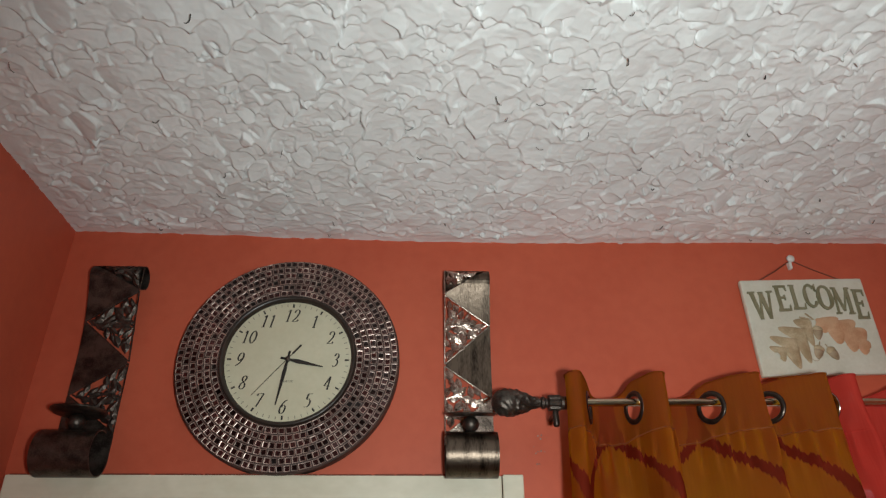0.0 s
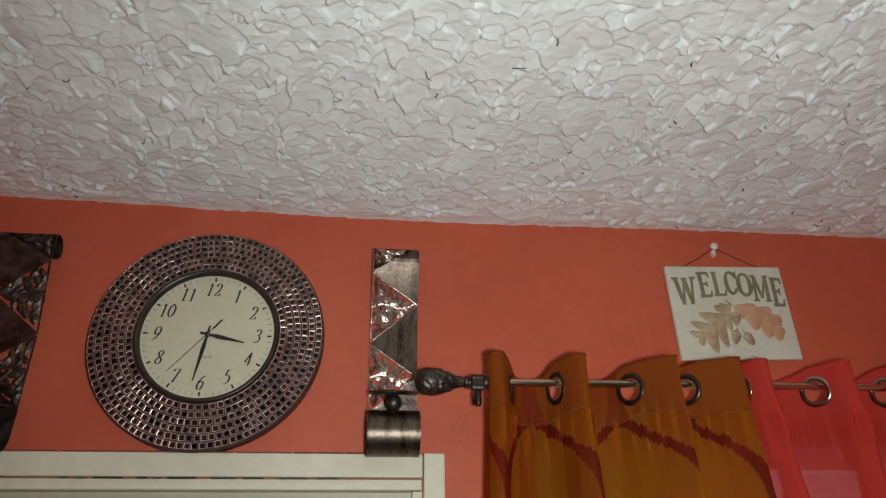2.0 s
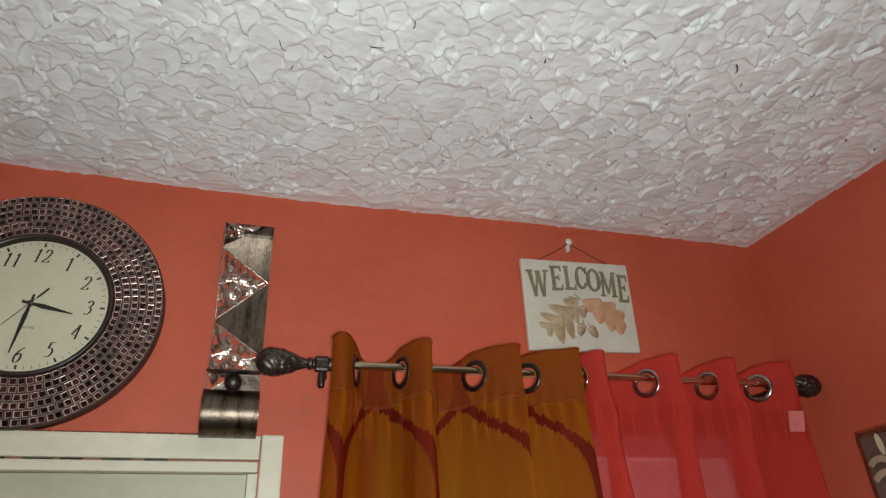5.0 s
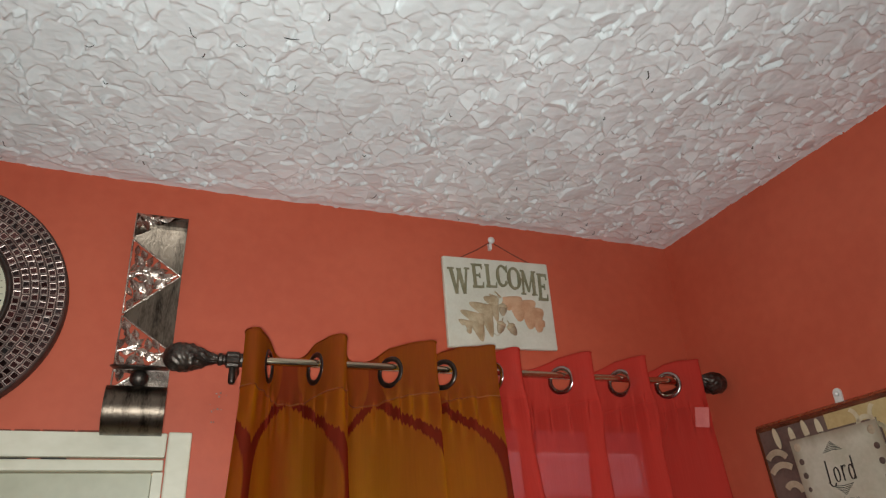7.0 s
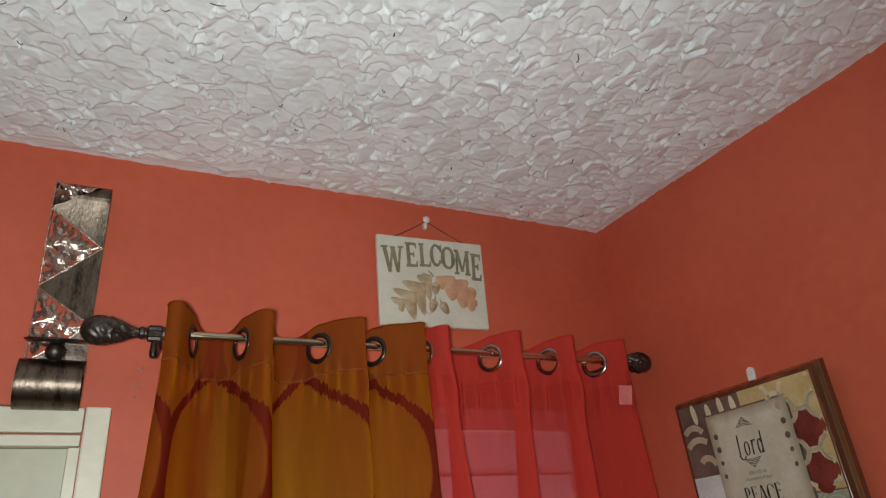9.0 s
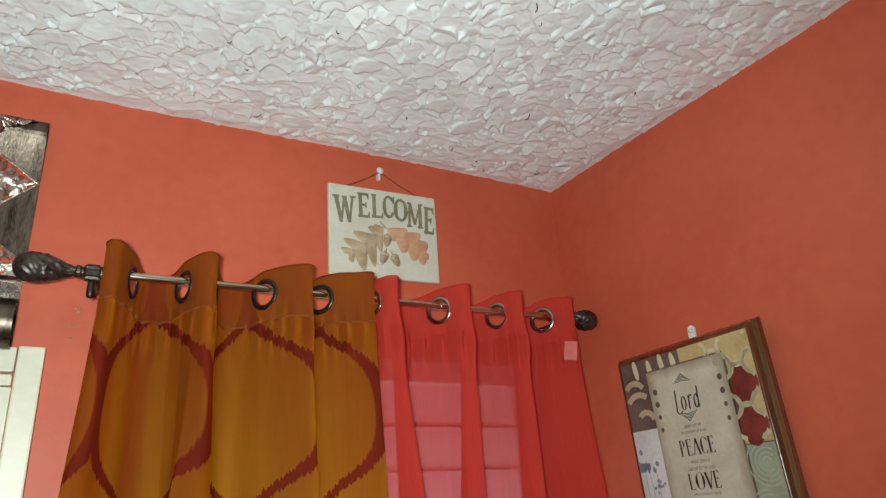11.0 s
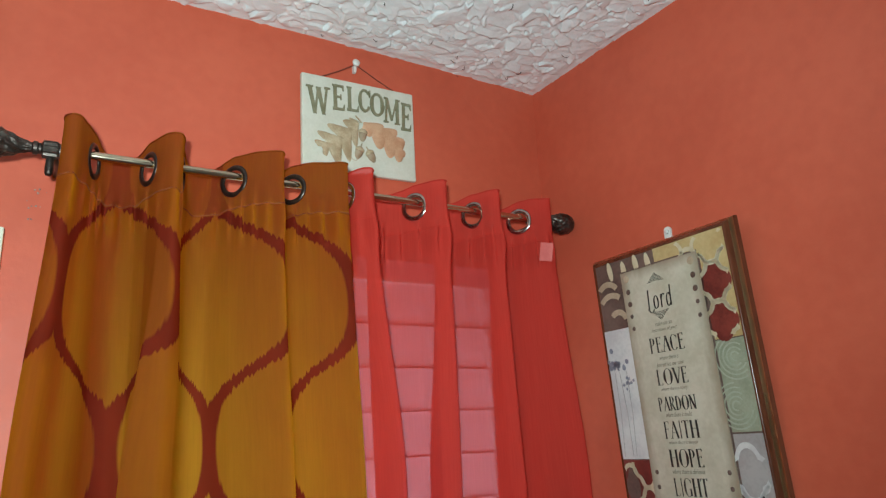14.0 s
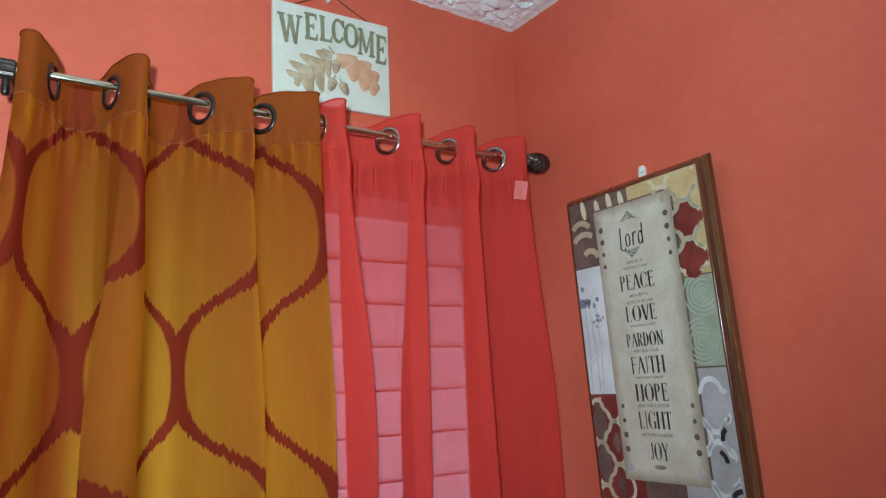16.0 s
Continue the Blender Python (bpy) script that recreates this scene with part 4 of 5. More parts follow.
GOLD_LINE = [(0.352, 1.095), (0.339, 1.060), (0.343, 1.036), (0.357, 1.034), (0.370, 1.060), (0.385, 1.10), (0.403, 1.140), (0.428, 1.152), (0.450, 1.138), (0.464, 1.10), (0.480, 1.052), (0.497, 1.036), (0.508, 1.052), (0.516, 1.10), (0.535, 1.142), (0.570, 1.145), (0.600, 1.10), (0.632, 1.060), (0.664, 1.042), (0.674, 1.062), (0.674, 1.10), (0.684, 1.128), (0.703, 1.10), (0.742, 1.062), (0.782, 1.044), (0.792, 1.064), (0.790, 1.10)]
GOLD_LOW = [(-0.020, -0.01)] * 2 + [(-0.016, -0.02)] * 2 + [(-0.02, -0.02), (-0.01, -0.01), (0, 0.005), (0.014, 0.01), (0.022, 0.005), (0.012, 0.0), (-0.034, -0.012), (-0.012, -0.022), (0.004, -0.012), (0.004, 0.0)] + [(0.012, 0.01)] * 3 + [(0.022, 0)] * 5 + [(0.024, 0)] * 5
curtain("gold_curtain", "gold eyelet curtain with brown ikat ogee lines hanging in folds", GOLD_LINE, GOLD_LOW, (5, 9, 13, 16, 20, 22), [OGEE, OGEE_HEM], RING, 2.158, 1.0, LIT_SEAM, ((0, 0.035), (0.09, 0.125), (0.223, 0.26), (0.39, 0.40), (0.46, 0.43), (0.53, 0.53), (0.68, 0.655), (0.75, 0.795), (0.95, 0.99)))
RED_LINE = [(0.798, 1.125), (0.806, 1.10), (0.818, 1.062), (0.834, 1.046), (0.846, 1.062), (0.850, 1.10), (0.872, 1.138), (0.918, 1.140), (0.954, 1.10), (0.975, 1.060), (0.994, 1.046), (1.004, 1.062), (1.006, 1.10), (1.026, 1.138), (1.064, 1.138), (1.094, 1.10), (1.110, 1.062), (1.124, 1.048), (1.134, 1.062), (1.137, 1.10), (1.158, 1.138), (1.190, 1.136), (1.214, 1.10), (1.236, 1.068), (1.262, 1.050), (1.270, 1.072), (1.274, 1.105)]
RED_LOW = [(q, 0) for q in (0.02, 0.03, 0.04, 0.048, 0.046, 0.022, 0.02, 0.015, 0.005, -0.004, 0, -0.004, -0.022, -0.018, 0, 0.003, 0.008, 0.014, 0.01, -0.008, -0.004, 0.01, 0.016, 0.03, 0.034, 0.034, 0.034)]
red, rv, rs, rz, rn = curtain("red_sheer_curtain", "sheer bright red eyelet curtain hanging in soft folds", RED_LINE, RED_LOW, (1, 5, 8, 12, 15, 19, 22), [SHEER, SHEER_HEM], CHROME, 2.158, 5.0)
bm = boxed(-0.0135, 0.0135, -0.0012, 0.0, -0.020, 0.020, bevel=0.0005)
bmesh.ops.transform(bm, matrix=pose(1.246, 1.054, 2.139, 2, 9, -46), verts=bm.verts)
part("care_tag", bm, TAG, red, "pale woven care tag")


# ---- welcome plaque ----
def serif_letter(ch, w, h, cx, cz, turn):
    """A hand-cut roman capital from thick and thin strokes with small feet, standing on the plaque."""
    bm, y = bmesh.new(), [-0.0117]
    c, s_ = math.cos(radians(turn)), math.sin(radians(turn))

    def lay(pts):
        y[0] -= 0.00015
        slab([(cx + (u - 0.5) * w * c - (v - 0.5) * h * s_, cz + (u - 0.5) * w * s_ + (v - 0.5) * h * c) for u, v in pts], -0.0112, y[0] - 0.0020, bm)

    def stroke(u0, v0, u1, v1, t0, t1=None):
        t1 = t1 or t0
        lay([(u0 - t0, v0), (u0 + t0, v0), (u1 + t1, v1), (u1 - t1, v1)])

    def bar(u0, u1, v, t):
        lay([(u0, v - t), (u1, v - t * 0.8), (u1, v + t * 0.8), (u0, v + t)])

    def bowl(a0, a1, n=22):
        for a, b in zip(np.linspace(a0, a1, n), np.linspace(a0, a1, n)[1:]):
            q = []
            for e, r in ((a, 1), (b, 1), (b, 0), (a, 0)):
                thick = 0.085 + 0.16 * abs(math.cos(e)) ** 1.5
                k = 0.5 if r else 0.5 - thick
                kv = 0.5 if r else 0.5 - 0.10 - 0.04 * abs(math.cos(e))
                q.append((0.5 + k * math.cos(e), 0.5 + kv * math.sin(e)))
            lay(q)

    if ch == "W":
        stroke(0.10, 1, 0.30, 0, 0.095, 0.075), stroke(0.30, 0, 0.50, 0.95, 0.05), stroke(0.50, 0.95, 0.70, 0, 0.095, 0.075), stroke(0.70, 0, 0.90, 1, 0.05)
        bar(-0.06, 0.26, 0.97, 0.035), bar(0.40, 0.62, 0.94, 0.035), bar(0.78, 1.04, 0.97, 0.035)
    elif ch == "M":
        stroke(0.12, 0, 0.15, 1, 0.065), stroke(0.15, 1, 0.50, 0.12, 0.10, 0.07), stroke(0.50, 0.12, 0.85, 1, 0.05), stroke(0.88, 0, 0.85, 1, 0.10)
        bar(-0.04, 0.28, 0.03, 0.035), bar(0.70, 1.06, 0.03, 0.035), bar(-0.02, 0.2, 0.97, 0.035), bar(0.82, 1.03, 0.97, 0.035)
    elif ch in "EL":
        stroke(0.24, 0, 0.24, 1, 0.15), bar(0.0, 0.45, 0.97, 0.035), bar(0.0, 1.0, 0.045, 0.055)
        lay([(0.84, 0.05), (1.0, 0.0), (1.04, 0.26), (0.96, 0.24)])
        if ch == "E":
            bar(0.2, 0.95, 0.955, 0.05), bar(0.3, 0.72, 0.52, 0.045)
            lay([(0.82, 0.95), (0.97, 1.0), (0.98, 0.77), (0.90, 0.79)])
            lay([(0.66, 0.62), (0.76, 0.62), (0.76, 0.41), (0.66, 0.41)])
    else:
        bowl(0.0, 2 * math.pi) if ch == "O" else bowl(0.75, 2 * math.pi - 0.65)
        if ch == "C":
            lay([(0.80, 0.92), (0.92, 0.98), (0.92, 0.66), (0.84, 0.70)])
    return bm


def plaque():
    w, h = 0.258, 0.203
    p = thing("welcome_plaque", "ivory plaster welcome plaque with painted oak leaves and acorns", "plaque", pose(0.879, BACK - 0.004, 2.402, 2.2, -2.0, 0))
    part("board", boxed(-w / 2, w / 2, -0.012, 0.0, -h / 2, h / 2, bevel=0.004), PLAQUE, p, smooth=False)
    for ch, x, z, wd, ht in (("W", 0.036, 0.056, 0.047, 0.060), ("E", 0.079, 0.042, 0.026, 0.056), ("L", 0.111, 0.040, 0.026, 0.054), ("C", 0.139, 0.038, 0.029, 0.053), ("O", 0.168, 0.042, 0.034, 0.054), ("M", 0.203, 0.050, 0.036, 0.058), ("E", 0.238, 0.058, 0.024, 0.064)):
        part("letter", serif_letter(ch, wd, ht, x - w / 2, h / 2 - z, (0.13 - x) * 22), GREEN, p)

    def oak_leaf(name, mat, ox, oz, ang, ln, wd, deep):
        bm = bmesh.new()
        d, nrm = Vector((math.cos(ang), math.sin(ang))), Vector((-math.sin(ang), math.cos(ang)))
        n = 64
        mid, sides = [], ([], [])
        for k in range(n + 1):
            t = k / n
            c = Vector((ox, oz)) + d * ln * t + nrm * 0.10 * ln * math.sin(math.pi * t)
            mid.append(bm.verts.new((c.x, -0.0150, c.y)))
            for side, sg, ph in ((0, 1, 0.0), (1, -1, 0.9)):
                lobes = 1 - deep + deep * abs(math.sin(math.pi * 3.5 * t + ph)) ** 0.8
                hw = wd * (math.sin(math.pi * min(1, t * 0.93 + 0.05)) ** 0.6) * lobes
                e = c + sg * nrm * hw + d * hw * 0.55
                sides[side].append((bm.verts.new(((c.x + e.x) / 2, -0.0166, (c.y + e.y) / 2)), bm.verts.new((e.x, -0.0118, e.y))))
        for k in range(n):
            for side in (0, 1):
                (a, b), (a2, b2) = sides[side][k], sides[side][k + 1]
                bm.faces.new((mid[k], mid[k + 1], a2, a))
                bm.faces.new((a, a2, b2, b))
        bmesh.ops.recalc_face_normals(bm, faces=bm.faces)
        part(name, bm, mat, p, smooth=True)

    oak_leaf("oak_leaf", LEAF_TAN, -0.006, 0.010, radians(219), 0.106, 0.046, 0.80)
    oak_leaf("oak_leaf", LEAF_ORANGE, 0.004, 0.012, radians(-35), 0.112, 0.034, 0.42)
    for x, z, turn in ((0.004, -0.012, 8), (-0.005, -0.052, 20), (0.021, -0.056, -30)):
        m = pose(x, -0.012, z) @ pose(0, 0, 0, 0, turn, 0) @ Matrix.Diagonal((1, 0.55, 1, 1))
        a = part("acorn", lathe([(0, -0.018), (0.004, -0.016), (0.0085, -0.008), (0.0095, 0.0), (0.0085, 0.003), (0, 0.004)], m, 16), ACORN, p, smooth=True)
        part("acorn_cap", lathe([(0.0085, 0.001), (0.0108, 0.002), (0.0100, 0.007), (0.005, 0.011), (0.0015, 0.012), (0.0012, 0.020), (0, 0.020)], m, 16), LEAF_TAN, a, smooth=True)
    part("twig", tube([(-0.026, -0.0128, 0.018), (-0.010, -0.0132, 0.014), (0.002, -0.0132, 0.012), (-0.012, -0.0128, 0.026)], 0.0018, 6), LEAF_TAN, p)
    sw = [(-0.012 + (0.017 - 0.0035 * a) * math.cos(a + 2.2), -0.0122, -0.062 + (0.019 - 0.0035 * a) * math.sin(a + 2.2)) for a in np.linspace(0, 4.6, 26)]
    part("tendril", tube([(-0.024, -0.0122, -0.03)] + sw, 0.0007, 5), LEAF_TAN, p)
    c = thing("hanging_cord", "thin brown cord looped over a white nail", "cord", pose(0, 0, 0))
    nail = Vector((0.870, BACK - 0.010, 2.549))
    m = p.matrix_basis
    for sg in (-1, 1):
        end = m @ Vector((sg * 0.086, -0.006, h / 2))
        part("strand", tube([nail + Vector((sg * 0.002, -0.002, 0)), (nail + end) / 2 + Vector((0, -0.002, -0.0015)), end], 0.0013, 6), CORD, c)
    k = thing("wall_hook", "small white plastic wall hook with a round head", "hook", pose(0.870, BACK, 2.549))
    part("pin", lathe([(0, 0), (0.003, 0), (0.003, 0.012), (0, 0.012)], FACING, 10), WHITE_PLASTIC, k)
    part("head", lathe([(0, 0.012), (0.007, 0.012), (0.0085, 0.015), (0.007, 0.018), (0, 0.019)], pose(0, 0, 0.004) @ FACING, 18), WHITE_PLASTIC, k, smooth=True)
    part("stem", boxed(-0.0032, 0.0032, -0.010, 0.0, -0.016, 0.002, bevel=0.001), WHITE_PLASTIC, k)


plaque()


# ---- framed print ----
def roman_word(word, width, height, cx, cz, plane):
    """A word in tall narrow roman capitals of thick and hair-thin strokes, printed on a plane that faces -y."""
    share = {"I": 0.42, "J": 0.55, "E": 0.72, "F": 0.70, "L": 0.70, "T": 0.85, "P": 0.78, "R": 0.88, "Y": 0.9, "O": 1.08, "N": 1.0, "H": 1.0, "G": 1.02}
    total = sum(share.get(c, 0.92) for c in word)
    bm, x, lift = bmesh.new(), cx - width / 2, [plane]
    T, H = 0.105, 0.032  # thick and hairline half-widths, in parts of a letter's width

    def lay(pts):
        lift[0] -= 0.000012
        slab([(x + u * w, cz + (v - 0.5) * height) for u, v in pts], plane + 0.0003, lift[0] - 0.0003, bm)

    def stroke(u0, v0, u1, v1, t):
        lay([(u0 - t, v0), (u0 + t, v0), (u1 + t, v1), (u1 - t, v1)])

    def bar(u0, u1, v, t=0.016):
        lay([(u0, v - t), (u1, v - t), (u1, v + t), (u0, v + t)])

    def foot(u, v):
        bar(u - 0.17, u + 0.17, v, 0.010)

    def arc(uc, vc, ru, rv, a0, a1, n=14):
        """A bowl that is thick at its sides and thin above and below."""
        for a, b in zip(np.linspace(a0, a1, n), np.linspace(a0, a1, n)[1:]):
            q = []
            for e, inner in ((a, 0), (b, 0), (b, 1), (a, 1)):
                k = inner * (0.05 + 0.17 * abs(math.cos(e)) ** 1.6)
                q.append((uc + (ru - k) * math.cos(e), vc + (rv - inner * 0.022) * math.sin(e)))
            lay(q)

    for ch in word:
        w = width * share.get(ch, 0.92) / total
        if ch in "PEFLRDHNI":
            u = 0.5 if ch == "I" else 0.2
            stroke(u, 0, u, 1, T if ch not in "N" else H)
            foot(u, 0.99), foot(u, 0.01)
        if ch in "EF":
            bar(0.2, 0.82, 0.985), bar(0.2, 0.66, 0.56), stroke(0.80, 0.86, 0.80, 1.0, 0.03), stroke(0.65, 0.50, 0.65, 0.62, 0.025)
        if ch in "EL":
            bar(0.2, 0.84, 0.015), stroke(0.82, 0.0, 0.82, 0.15, 0.03)
        if ch in "PR":
            arc(0.26, 0.74, 0.55, 0.26, -math.pi / 2, math.pi / 2)
        if ch == "R":
            stroke(0.42, 0.49, 0.82, 0.0, 0.09)
        if ch == "D":
            arc(0.24, 0.5, 0.66, 0.5, -math.pi / 2, math.pi / 2, 18)
        if ch in "OCG":
            arc(0.5, 0.5, 0.46, 0.51, *((0, 2 * math.pi) if ch == "O" else (0.8, 2 * math.pi - 0.75)), 26)
        if ch == "C":
            stroke(0.86, 0.74, 0.84, 0.92, 0.03)
        if ch == "G":
            stroke(0.80, 0.04, 0.80, 0.42, 0.08), bar(0.62, 0.95, 0.42, 0.012), stroke(0.86, 0.74, 0.84, 0.92, 0.03)
        if ch == "A":
            stroke(0.10, 0, 0.48, 1, H), stroke(0.86, 0, 0.50, 1, T), bar(0.25, 0.72, 0.34, 0.012), foot(0.10, 0.01), foot(0.86, 0.01)
        if ch == "V":
            stroke(0.14, 1, 0.50, 0, T), stroke(0.90, 1, 0.53, 0, H), foot(0.14, 0.99), foot(0.90, 0.99)
        if ch == "N":
            stroke(0.16, 1, 0.82, 0, T), stroke(0.84, 0, 0.84, 1, H), foot(0.84, 0.99)
        if ch == "H":
            stroke(0.80, 0, 0.80, 1, T), bar(0.2, 0.8, 0.53, 0.012), foot(0.80, 0.99), foot(0.80, 0.01)
        if ch == "T":
            stroke(0.5, 0, 0.5, 1, T), bar(0.06, 0.94, 0.985), foot(0.5, 0.01), stroke(0.09, 0.86, 0.09, 1.0, 0.03), stroke(0.91, 0.86, 0.91, 1.0, 0.03)
        if ch == "J":
            stroke(0.62, 0.12, 0.62, 1, T * 1.2), arc(0.36, 0.14, 0.38, 0.15, math.pi, 2 * math.pi, 8), foot(0.62, 0.99)
        if ch == "Y":
            stroke(0.12, 1, 0.50, 0.46, T), stroke(0.90, 1, 0.52, 0.46, H), stroke(0.51, 0, 0.51, 0.48, T * 0.9), foot(0.12, 0.99), foot(0.90, 0.99), foot(0.51, 0.01)
        x += w
    return bm


def framed_print():
    W, H, D = 0.314, 0.606, 0.022
    p = thing("framed_print", "framed prayer print with a parchment scroll over patterned panels", "framed picture", pose(RIGHT - 0.047, 0.839, 2.102, 2.6, -1.2, -90))
    # local: x to the right, z up from the top edge, -y out of the wall; the front stands at y = 0
    prof = [(-0.003, 0.0005), (0.000, -0.002), (0.003, -0.001), (0.0055, 0.003), (0.008, 0.0065), (0.0105, 0.0095), (0.0130, 0.014), (0.0142, 0.018), (0.0145, 0.024)]
    hw, top, bot = W / 2, 0.0, -H
    for name, corners in (("frame_rail", ((-1, 1), (1, 1))), ("frame_stile", ((1, 1), (1, -1))), ("frame_rail", ((1, -1), (-1, -1))), ("frame_stile", ((-1, -1), (-1, 1)))):
        bm, rows = bmesh.new(), []
        for cx, cz in corners:
            rows.append([bm.verts.new((cx * (hw + o), y, (top + o) if cz > 0 else (bot - o))) for o, y in prof])
        for k in range(len(prof) - 1):
            f = bm.faces.new((rows[0][k], rows[1][k], rows[1][k + 1], rows[0][k + 1]))
            # Two faces in gold hold the moulding's highlight in their colour.
            f.material_index = 1 if k in (4, 5) else 0
        bmesh.ops.recalc_face_normals(bm, faces=bm.faces)
        part(name, bm, [MAHOGANY, GOLD_GLINT], p, "dark varnished moulding with a gold highlight line", smooth=True)
    part("backing", boxed(-hw, hw, 0.002, D, bot, top), MAHOGANY, p)
    art = part("print", boxed(-hw + 0.001, hw - 0.001, 0.0, 0.0018, bot + 0.001, top - 0.001), P_BROWN, p, "printed art panel")

    def panel(x0, x1, z0, z1, mat, name="print_panel"):
        return part(name, boxed(x0, x1, -0.0008, 0.0006, z0, z1), mat, art)

    xl, xr = -0.095, 0.045
    panel(-hw + 0.002, xl + 0.05, -0.385, -0.137, P_WHITE)
    panel(-hw + 0.002, xl + 0.05, bot + 0.002, -0.387, P_RED)
    panel(0.0, hw - 0.002, -0.190, -0.002, P_GOLD)
    panel(xr, hw - 0.002, -0.344, -0.192, P_GREEN)
    panel(xr, hw - 0.002, bot + 0.002, -0.347, P_GREY)

    def ring_line(cx, cz, r, wide, mat, y, clip, a0=0.0, a1=2 * math.pi, name="print_line", foil=0.0, tall=1.0):
        """A flat arc, kept inside the clip rectangle."""
        bm = bmesh.new()
        prev = None
        for a in np.linspace(a0, a1, 72):
            k = r * (1 - foil + foil * abs(math.cos(2 * a)))
            q = [(cx + (k + o) * math.cos(a), cz + (k + o) * math.sin(a) * tall) for o in (-wide, wide)]
            if all(clip[0] <= x <= clip[1] and clip[2] <= z <= clip[3] for x, z in q):
                cur = [bm.verts.new((x, y, z)) for x, z in q]
                if prev:
                    bm.faces.new((prev[0], prev[1], cur[1], cur[0]))
                prev = cur
            else:
                prev = None
        if bm.faces:
            r_ = bmesh.ops.extrude_face_region(bm, geom=list(bm.faces))
            bmesh.ops.translate(bm, vec=(0, -0.0004, 0), verts=[g for g in r_["geom"] if isinstance(g, bmesh.types.BMVert)])
            part(name, bm, mat, art)
        else:
            bm.free()

    def disc(cx, cz, r, mat, y, rz=None, name="print_spot", turn=0.0, foil=0.0):
        rz = rz or r
        c, s_ = math.cos(turn), math.sin(turn)
        pts = []
        for a in np.linspace(0, 2 * math.pi, 40 if foil else 18, endpoint=False):
            k = 1 - foil + foil * abs(math.cos(2 * a))
            x, z = k * r * math.cos(a), k * rz * math.sin(a)
            pts.append((cx + x * c - z * s_, cz + x * s_ + z * c))
        return part(name, slab(pts, y, y - 0.0005), mat, art)

    # Ochre panel: red quatrefoils behind cream trellis lines.
    gold_clip = (0.0, hw - 0.003, -0.189, -0.003)
    for cx, cz in ((0.122, -0.092), (0.122, -0.161)):
        disc(cx, cz, 0.033, P_RED, -0.0009, 0.035, foil=0.24)
    disc(0.076, -0.127, 0.033, P_BROWN, -0.0009, 0.035, foil=0.24)
    for cx, cz in ((0.168, -0.058), (0.168, -0.127), (0.168, -0.196), (0.122, -0.092), (0.122, -0.161), (0.122, -0.023), (0.076, -0.058), (0.076, -0.127), (0.030, -0.023)):
        ring_line(cx, cz, 0.034, 0.0038, P_CREAM, -0.0015, gold_clip, foil=0.24, tall=1.05)
    # Red panel: taupe foils and pale trellis.
    red_clip = (-hw + 0.003, xl + 0.03, bot + 0.003, -0.388)
    for cx, cz in ((-0.138, -0.436), (-0.138, -0.516), (-0.100, -0.476), (-0.100, -0.556)):
        disc(cx, cz, 0.017 if cx < -0.12 else 0.010, P_BROWN, -0.0009, 0.036 if cx < -0.12 else 0.018, foil=0.2)
    for cx, cz in ((-0.140, -0.436), (-0.140, -0.516), (-0.140, -0.596), (-0.100, -0.396), (-0.100, -0.476), (-0.100, -0.556)):
        ring_line(cx, cz, 0.031, 0.0032, P_CREAM, -0.0015, red_clip, foil=0.24, tall=1.3)
    # Taupe panel: tan swirls and pale hanging shapes.
    tan_clip = (-hw + 0.003, 0.02, -0.136, -0.003)
    for cx, cz, r, a0, a1 in ((-0.128, -0.072, 0.028, 0.6, 2.9), (-0.122, -0.104, 0.036, 0.9, 3.1), (-0.110, -0.124, 0.020, 0.2, 2.4)):
        ring_line(cx, cz, r, 0.0058, P_TAN, -0.0012, tan_clip, a0, a1)
    for cx, cz in ((-0.115, -0.020), (-0.078, -0.026), (-0.046, -0.020), (-0.016, -0.024)):
        disc(cx, cz, 0.0065, P_CREAM, -0.0009, 0.020, turn=0.12)
    # White panel: blue flower heads on thin stems.
    rng = random.Random(11)
    for _ in range(24):
        disc(rng.gauss(-0.137, 0.011), rng.gauss(-0.208, 0.009), rng.uniform(0.002, 0.0045), P_BLUE, -0.0011, rng.uniform(0.003, 0.006), turn=rng.uniform(-0.6, 0.6))
    for _ in range(10):
        disc(rng.gauss(-0.112, 0.006), rng.gauss(-0.242, 0.005), rng.uniform(0.002, 0.004), P_BLUE, -0.0011, 0.003, turn=rng.uniform(-0.6, 0.6))
    for x0, x1 in ((-0.142, -0.148), (-0.130, -0.126), (-0.112, -0.118)):
        part("print_stem", tube([(x0, -0.0009, -0.22), ((x0 + x1) / 2 + 0.003, -0.0009, -0.30), (x1, -0.0009, -0.380)], 0.0006, 4), P_GREY, art)
    # Sage panel: pale swirls. Grey panel: trellis with dark corners.
    sage_clip = (xr, hw - 0.004, -0.343, -0.193)
    for cx, cz, n_ in ((0.132, -0.222, 6), (0.118, -0.302, 6)):
        for k in range(1, n_):
            ring_line(cx, cz, 0.0075 * k, 0.0013, P_SAGE, -0.0011, sage_clip, 0.3 * k, 0.3 * k + 4.8)
    grey_clip = (xr, hw - 0.004, bot + 0.004, -0.348)
    for cx, cz in ((0.120, -0.408), (0.120, -0.510), (0.165, -0.458), (0.165, -0.560), (0.072, -0.458), (0.072, -0.560)):
        ring_line(cx, cz, 0.036, 0.0040, P_WHITE, -0.0012, grey_clip, foil=0.22, tall=1.2)
    for cx, cz, a0 in ((0.150, -0.462, 2.2), (0.152, -0.562, 1.6), (0.112, -0.500, 0.0)):
        ring_line(cx, cz, 0.020, 0.0040, INK, -0.0017, grey_clip, a0, a0 + 1.1)
    # Parchment scroll with studs and writing.
    sx0, sx1, sz0, sz1 = -0.087, 0.096, -0.541, -0.031
